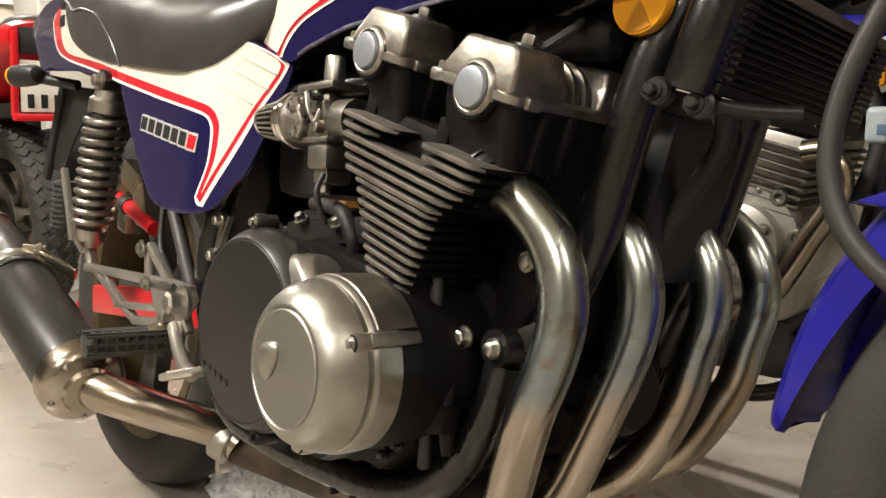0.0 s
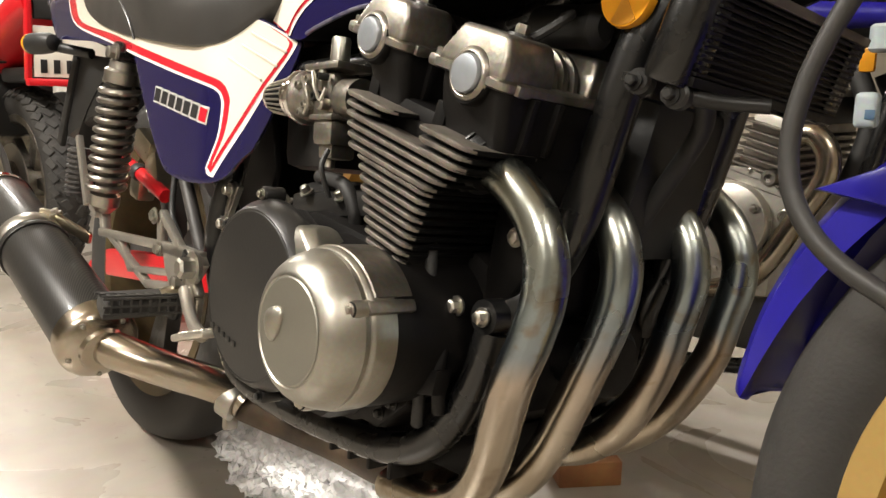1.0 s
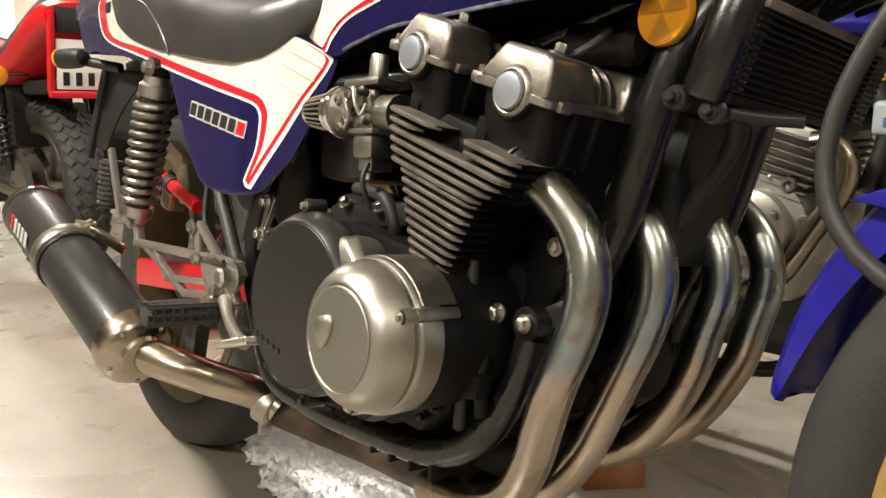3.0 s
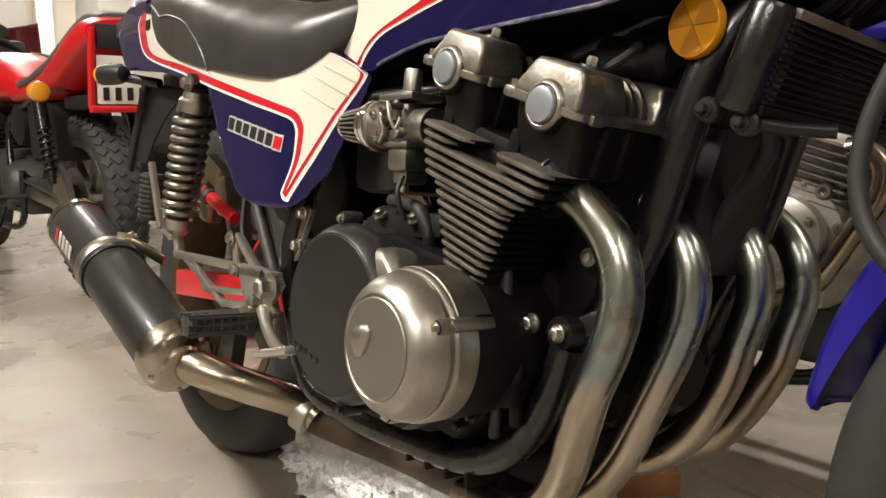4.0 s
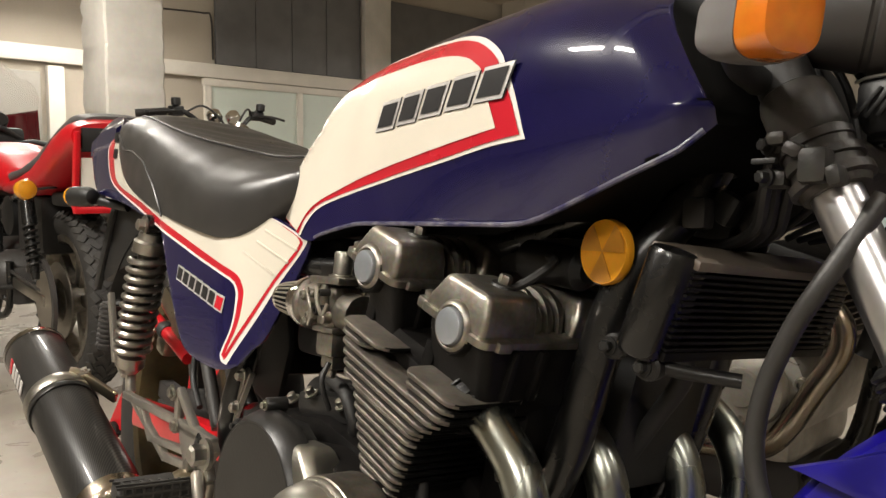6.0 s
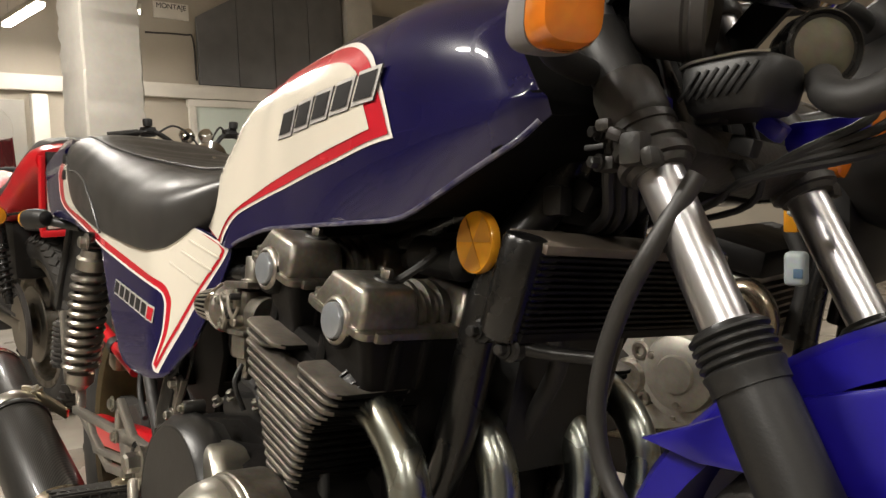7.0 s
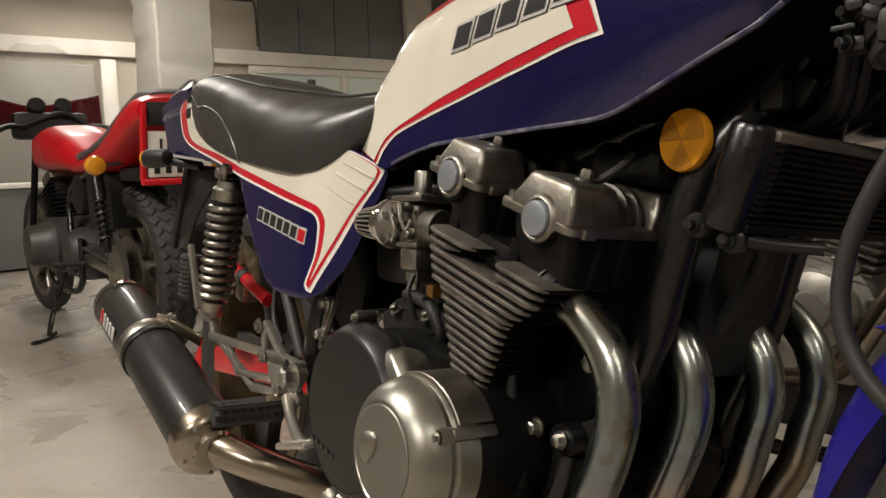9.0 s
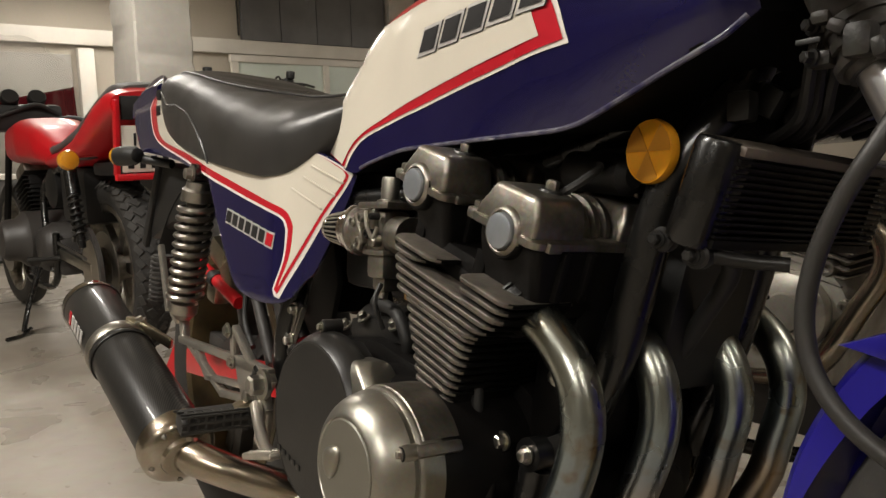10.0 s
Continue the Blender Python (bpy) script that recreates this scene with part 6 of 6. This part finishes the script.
        part("hub_cover", hub, ALU, red, "aluminium wheel hub cover")
        part("footrest", tube([(.40, s * .12, .34), (.40, s * .24, .345)], .010, 12, 0), RUBBER, red, "black footrest")
    part("chain", bar((.05, .118, .365), (.55, .118, .415), .012, .008, .002), GREY_HOUSING, red, "drive chain")
    cg = bmesh.new()
    rings = []
    for a in np.linspace(40, 215, 20):
        c, q = math.cos(radians(a)), math.sin(radians(a))
        rings.append([(.0 + r * c, y, .33 + r * q) for r, y in ((.15, .13), (.17, .13), (.17, .145), (.15, .145))])
    bridge(cg, rings)
    part("chain_guard", cg, GREY_HOUSING, red)
    part("sprocket", turned([(.05, .115), (.11, .115), (.11, .12), (.05, .12)], (0, 0, .33), (0, 1, 0), 40), BOLT, red)
    stand = tube([(.66, .13, .28), (.66, .19, .12), (.655, .22, .012)], .011)
    tube([(.66, .19, .02), (.60, .24, .008), (.55, .31, .010)], .008, bm=stand)
    tube([(.66, .17, .18), (.61, .21, .09), (.60, .23, .03)], .006, bm=stand)
    part("side_stand", stand, FRAME, red, "black side stand with a curled foot")
    part("headstock", box((1.22, 0, .94), (.10, .34, .13), .03), PLASTIC, red, "black instrument mounting")
    part("wiring", tube([(1.18, -.15, .95), (1.15, -.05, 1.0), (1.15, .06, .97), (1.16, .16, .93)], .012), HOSE, red)
    # half fairing: a curved shell, dark red below and clear above
    def shell(z_of, mat, name, label):
        bm = bmesh.new()
        rows = []
        for k in range(14):
            f = k / 13
            row = []
            for j in range(25):
                a = -math.pi / 2 + math.pi * j / 24
                z, w, x0 = z_of(f, abs(math.sin(a)))
                row.append(bm.verts.new((x0 + .22 * math.cos(a) ** .8 if math.cos(a) > 0 else x0, w * math.sin(a), z)))
            rows.append(row)
        for p, q in zip(rows, rows[1:]):
            for j in range(24):
                bm.faces.new((p[j], p[j + 1], q[j + 1], q[j]))
        ob = part(name, bm, mat, red, label, 60)
        m = ob.modifiers.new("thick", "SOLIDIFY")
        m.thickness = .002
        return ob
    shell(lambda f, e: (.93 + .02 * e + (.12 + .03 * e) * f, .27 - .015 * f, 1.26 + .03 * (1 - f)), DARK_RED, "half_fairing", "dark red half fairing")
    scr = shell(lambda f, e: (1.06 + .03 * e + .29 * f * (1 - .5 * e ** 3), .255 * (1 - .30 * f ** 3), 1.26 - .10 * f), SCREEN, "windscreen", "clear curved windscreen")
    scr.visible_shadow = False


build_red()


# ---- the motorcycle standing beside, seen through the gaps ----
def build_neighbour():
    nb = thing("silver_engined_motorcycle", "motorcycle with a bare silver engine parked alongside", "motorcycle", pose(0, .74, 0, 0, 0, 0))
    build_wheel("rear_wheel", -.10, .32, .32, .12, .23, RIM_GOLD, "rear wheel with a black tyre", nb)
    build_wheel("front_wheel", 1.38, .31, .31, .10, .24, RIM_GOLD, "front wheel with a black tyre", nb)
    case = turned([(.09, -.15), (.10, -.12), (.10, .12), (.09, .15)], (.845, 0, .455), (0, 1, 0), 36)
    box((.74, 0, .42), (.34, .26, .20), .03, bm=case)
    eng = part("crankcase", case, CAST_ALU, nb, "bare silver crankcase")
    for k in range(6):
        part("case_screw", bolt((.845 + .088 * math.cos(radians(60 * k + 15)), -.148, .455 + .088 * math.sin(radians(60 * k + 15))), (0, -1, 0), .0045, .005), BOLT, eng)
    part("case_boss", turned([(.034, 0), (.034, .02), (.028, .026), (.01, .027)], (.735, -.13, .43), (0, -1, 0), 28), ALU, eng)
    for k in range(9):
        a = radians(40 * k + 8)
        part("case_rib", bar((.845 + .070 * math.cos(a), -.146, .455 + .070 * math.sin(a)), (.845 + .094 * math.cos(a), -.138, .455 + .094 * math.sin(a)), .006, .008, .002), CAST_ALU, eng)
    for x, z, r in ((.915, .415, .016), (.930, .470, .013), (.900, .530, .014), (.790, .535, .015), (.760, .480, .018), (.765, .395, .014)):
        part("case_boss", turned([(r, -.02), (r, .012), (r * .8, .016), (r * .5, .016), (r * .45, .010)], (x, -.138, z), (0, -1, 0), 22), ALU, eng)
    part("case_seam", box((.76, -.1315, .40), (.30, .003, .004), .001), GREY_HOUSING, eng)
    cov = turned([(.066, 0), (.068, .012), (.064, .022), (.050, .028), (.034, .030), (.031, .036), (.012, .037)], (.845, -.15, .455), (0, -1, 0), 40)
    pc = part("ignition_cover", cov, CAST_ALU, nb, "round silver ignition cover")
    for a in (30, 150, 270):
        part("cover_screw", bolt((.845 + .052 * math.cos(radians(a)), -.176, .455 + .052 * math.sin(radians(a))), (0, -1, 0), .006, .004), BOLT, pc)
    part("cylinder_block", box((.885, 0, .565), (.085, .26, .13), .008, Matrix.Rotation(radians(15), 4, "Y")), CAST_ALU, nb)
    for k in range(8):
        part("fin", box((.870 + .004 * k, 0, .515 + .0135 * k), (.11, .30, .0035), .001, Matrix.Rotation(radians(15), 4, "Y")), FIN_EDGE, eng)
    part("cam_box", box((.915, 0, .655), (.13, .28, .05), .014, Matrix.Rotation(radians(15), 4, "Y")), BLACK, nb)
    for y in (-.155,):
        part("header_pipe", tube([(.935, y, .60), (.965, y, .602), (.988, y, .572), (.985, y, .53), (.955, y, .475), (.90, y, .38), (.83, y * .8, .335), (.70, y * .7, .315), (.4, y * .6, .29), (.0, y * .9, .32)], .0185, 18), STEEL, nb, "chrome header pipe")
    for s in (-1, 1):
        part("frame_tube", tube([(1.10, s * .04, .82), (1.04, s * .08, .62), (1.0, s * .09, .40), (.96, s * .10, .34), (.93, s * .10, .30)], .017), FRAME, nb)
        part("fork_leg", tube([(1.38, s * .10, .31), (1.12, s * .10, .86)], .020, 16, 0), CHROME, nb, "chrome fork leg")
        ind = part("indicator", turned([(.010, -.03), (.026, -.018), (.028, 0)], (1.10, -.20 * -s, .80), (1, 0, 0), 24), PLASTIC, nb)
        part("lens", turned([(.028, 0), (.027, .018), (.012, .026)], (1.10, -.20 * -s, .80), (1, 0, 0), 24), ORANGE, ind, "orange lens")
    for s in (-1, 1):
        part("handlebar", tube([(1.12, s * .05, .96), (1.10, s * .14, 1.01), (1.03, s * .29, 1.0), (.96, s * .38, .985)], .012), PLASTIC, nb, "black handlebar")
        part("grip", tube([(1.01, s * .31, .997), (.95, s * .39, .983)], .018, 14, 0), RUBBER, nb, "black rubber grip")
        part("clock", turned([(.034, 0), (.040, .008), (.040, .05), (.034, .055)], (1.14, s * .06, .97), (-.6, 0, .8), 28), PLASTIC, nb, "round black clock")
    part("headlamp", turned([(.02, -.09), (.06, -.075), (.085, -.02), (.088, .02), (.07, .03)], (1.24, 0, .90), (1, 0, 0), 36), FRAME, nb, "black headlamp")
    body_loft((.42, 1.06), curve_of([.42, .6, .9, 1.06], [.09, .13, .15, .08]), curve_of([.42, 1.06], [.70, .74]), curve_of([.42, .6, .9, 1.06], [.80, .88, .93, .86]), FRAME, nb, "fuel_tank", "black fuel tank")
    body_loft((-.30, .46), curve_of([-.3, 0, .46], [.08, .12, .09]), curve_of([-.3, .46], [.78, .70]), curve_of([-.3, 0, .46], [.87, .85, .78]), SEAT, nb, "seat", "black seat", .7)
    body_loft((1.05, 1.40), curve_of([1.05, 1.2, 1.40], [.12, .15, .06]), curve_of([1.05, 1.2, 1.40], [.72, .66, .74]), curve_of([1.05, 1.2, 1.40], [.95, 1.02, .94]), PLASTIC, nb, "cockpit_fairing", "black cockpit fairing")
    part("fork_yoke", box((1.13, 0, .84), (.06, .24, .03), .008, Matrix.Rotation(radians(-25), 4, "Y")), ALU, nb, "alloy fork yoke")
    part("reservoir", turned([(.018, 0), (.022, .004), (.022, .034), (.018, .038)], (1.06, -.19, .72), (0, 0, 1), 24), BOTTLE, nb, "milky brake fluid reservoir")
    # sump, cradle, silencers and side cover are assumed, added to shade the floor here
    low = box((.72, 0, .275), (.40, .22, .11), .03)
    turned([(.06, -.155), (.085, -.15), (.09, -.12), (.09, .12), (.085, .15), (.06, .155)], (.66, 0, .40), (0, 1, 0), 32, low)
    part("gearbox", low, GREY_HOUSING, nb, "dull grey gearbox and sump")
    for s in (-1, 1):
        part("cradle_tube", tube([(.97, s * .10, .34), (.93, s * .12, .23), (.82, s * .13, .195), (.60, s * .13, .195), (.50, s * .13, .26), (.46, s * .13, .45), (.50, s * .11, .66)], .014), FRAME, nb, "black cradle tube")
        part("silencer", tube([(.30, s * .16, .27), (.05, s * .19, .29), (-.35, s * .20, .33)], [.022, .042, .040], 20), FRAME, nb, "black silencer")
        part("radiator_hose", tube([(.99, s * .07, .70), (1.02, s * .08, .62), (1.00, s * .09, .52)], .016, 14), HOSE, nb)
        part("mudguard_stay", bar((1.36, s * .075, .33), (1.22, s * .075, .58), .016, .004, .001), FRAME, nb)
    part("side_cover", slab([(.22, .46), (.50, .48), (.56, .68), (.30, .70)], -.15, -.13, .01), FRAME, nb, "black side cover")
    part("front_plate", box((1.075, 0, .70), (.05, .24, .20), .02), PLASTIC, nb, "black plastic cover ahead of the tank")
    rings = []
    for a in np.linspace(150, 30, 18):
        c, q = math.cos(radians(a)), math.sin(radians(a))
        rings.append([(1.38 + r * c, y, .31 + r * q) for r, y in ((.325, -.06), (.335, -.05), (.342, 0), (.335, .05), (.325, .06), (.330, 0))])
    fg = bmesh.new()
    bridge(fg, rings)
    part("front_mudguard", fg, BRIGHT_BLUE, nb, "bright blue front mudguard")
    body_loft((.70, 1.07), curve_of([.70, .9, 1.07], [.13, .155, .09]), curve_of([.70, 1.07], [.74, .76]), curve_of([.70, .9, 1.07], [.80, .82, .80]), BRIGHT_BLUE, nb, "tank_cover", "bright blue tank cover")
    bt = part("coolant_bottle", box((1.035, -.155, .640), (.032, .026, .052), .010, seg=4), BOTTLE, nb, "milky plastic bottle with a faded blue patch")
    part("bottle_patch", box((1.043, -.1685, .634), (.014, .002, .014), .0008), FADED_BLUE, bt)
    part("amber_reflector", box((1.03, -.16, .712), (.022, .012, .036), .005), AMBER, nb, "amber side reflector")


build_neighbour()


# ---- the motorcycle behind the tank: its handlebar shows ----
def build_behind():
    ob = thing("parked_motorcycle", "dark naked motorcycle with a wide black handlebar", "motorcycle", pose(-3.25, 1.08, .012, 0, 0, 4))
    build_wheel("front_wheel", 1.40, .31, .31, .10, .24, ALU, "front wheel with a black tyre", ob, "alloy rim")
    build_wheel("rear_wheel", 0, .32, .32, .13, .23, ALU, "rear wheel with a black tyre", ob, "alloy rim")
    body_loft((.5, 1.08), curve_of([.5, .65, .9, 1.08], [.09, .13, .14, .07]), curve_of([.5, 1.08], [.68, .72]), curve_of([.5, .65, .9, 1.08], [.78, .84, .87, .80]), FRAME, ob, "fuel_tank", "black fuel tank")
    body_loft((-.25, .54), curve_of([-.25, .1, .54], [.08, .12, .10]), curve_of([-.25, .54], [.76, .68]), curve_of([-.25, .1, .54], [.84, .80, .76]), SEAT, ob, "seat", "black seat", .7)
    eng = turned([(.09, -.2), (.12, -.12), (.12, .12), (.09, .2)], (.70, 0, .42), (0, 1, 0), 28)
    box((.74, 0, .56), (.18, .26, .20), .03, bm=eng)
    part("engine", eng, ALU, ob)
    part("frame_tube", tube([(1.15, 0, .80), (1.0, 0, .50), (.9, 0, .25), (.4, 0, .27), (.1, 0, .7)], .03), FRAME, ob)
    for s in (-1, 1):
        part("fork_leg", tube([(1.40, s * .10, .31), (1.17, s * .10, .92)], .020, 16, 0), CHROME, ob, "chrome fork leg")
        part("handlebar", tube([(1.20, s * .04, 1.0), (1.19, s * .10, 1.005), (1.17, s * .16, 1.05), (1.16, s * .21, 1.065), (1.10, s * .34, 1.055)], .012), PLASTIC, ob, "black handlebar")
        part("grip", tube([(1.13, s * .25, 1.062), (1.07, s * .37, 1.05)], .018, 14, 0), RUBBER, ob, "black rubber grip")
        part("switch_box", box((1.15, s * .215, 1.066), (.05, .06, .045), .008), PLASTIC, ob)
        part("riser", tube([(1.20, s * .04, .93), (1.195, s * .045, 1.015)], .014, 12, 0), PLASTIC, ob)
        part("reservoir", turned([(.012, 0), (.021, .004), (.022, .030), (.019, .036), (.006, .038)], (1.17, s * .225, 1.088), (.1, s * .05, 1), 20), PLASTIC, ob, "dark brake fluid reservoir")
        part("bracket", bar((1.15, s * .20, 1.075), (1.165, s * .222, 1.095), .020, .010, .003), PLASTIC, ob)
        part("brake_lever", tube([(1.17, s * .20, 1.065), (1.21, s * .27, 1.06), (1.18, s * .36, 1.05)], .006, 8), PLASTIC, ob)
        part("cable", tube([(1.17, s * .18, 1.06), (1.22, s * .12, 1.09), (1.26, s * .05, 1.03), (1.26, 0, .93)], .005, 8), HOSE, ob)
        part("clock", turned([(.03, 0), (.034, .006), (.034, .04), (.03, .045)], (1.22, s * .05, 1.03), (-.7, 0, .7), 24), CHROME, ob)
    part("headlamp", turned([(.03, -.08), (.075, -.05), (.085, 0), (.085, .03), (.04, .05)], (1.30, 0, .93), (1, 0, 0), 32), CHROME, ob, "chrome headlamp")


build_behind()


# ---- bench by the wall, red stand, small things ----
bench = thing("workbench", "low dark workbench with a pale top", "workbench", pose(-5.2, .15, 0))
part("top", box((0, 0, .62), (.6, 1.3, .035), .006), WHITE_PAINT, bench, "pale worktop")
part("carcass", box((0, 0, .31), (.54, 1.24, .58), .006), DARK_PANEL, bench)
jack = thing("paddock_stand", "red painted steel paddock stand on the floor", "stand", pose(-.80, .36, 0, 0, 0, 12))
for s in (-1, 1):
    part("side_plate", slab([(-.22, .02), (.20, .02), (.24, .10), (.10, .20), (-.12, .17)], s * .10 - .01, s * .10 + .01, .004), RED_PAINT, jack, "red steel side plate")
    part("roller", turned([(.022, -.02), (.022, .02)], (-.18, s * .10, .022), (0, 1, 0), 20), PLASTIC, jack)
part("cross_tube", tube([(.08, -.11, .12), (.08, .11, .12)], .016, 14, 0), RED_PAINT, jack)
part("lever", tube([(.08, 0, .12), (.25, 0, .30), (.34, 0, .47)], .014, 14), RED_PAINT, jack, "red lever tube")
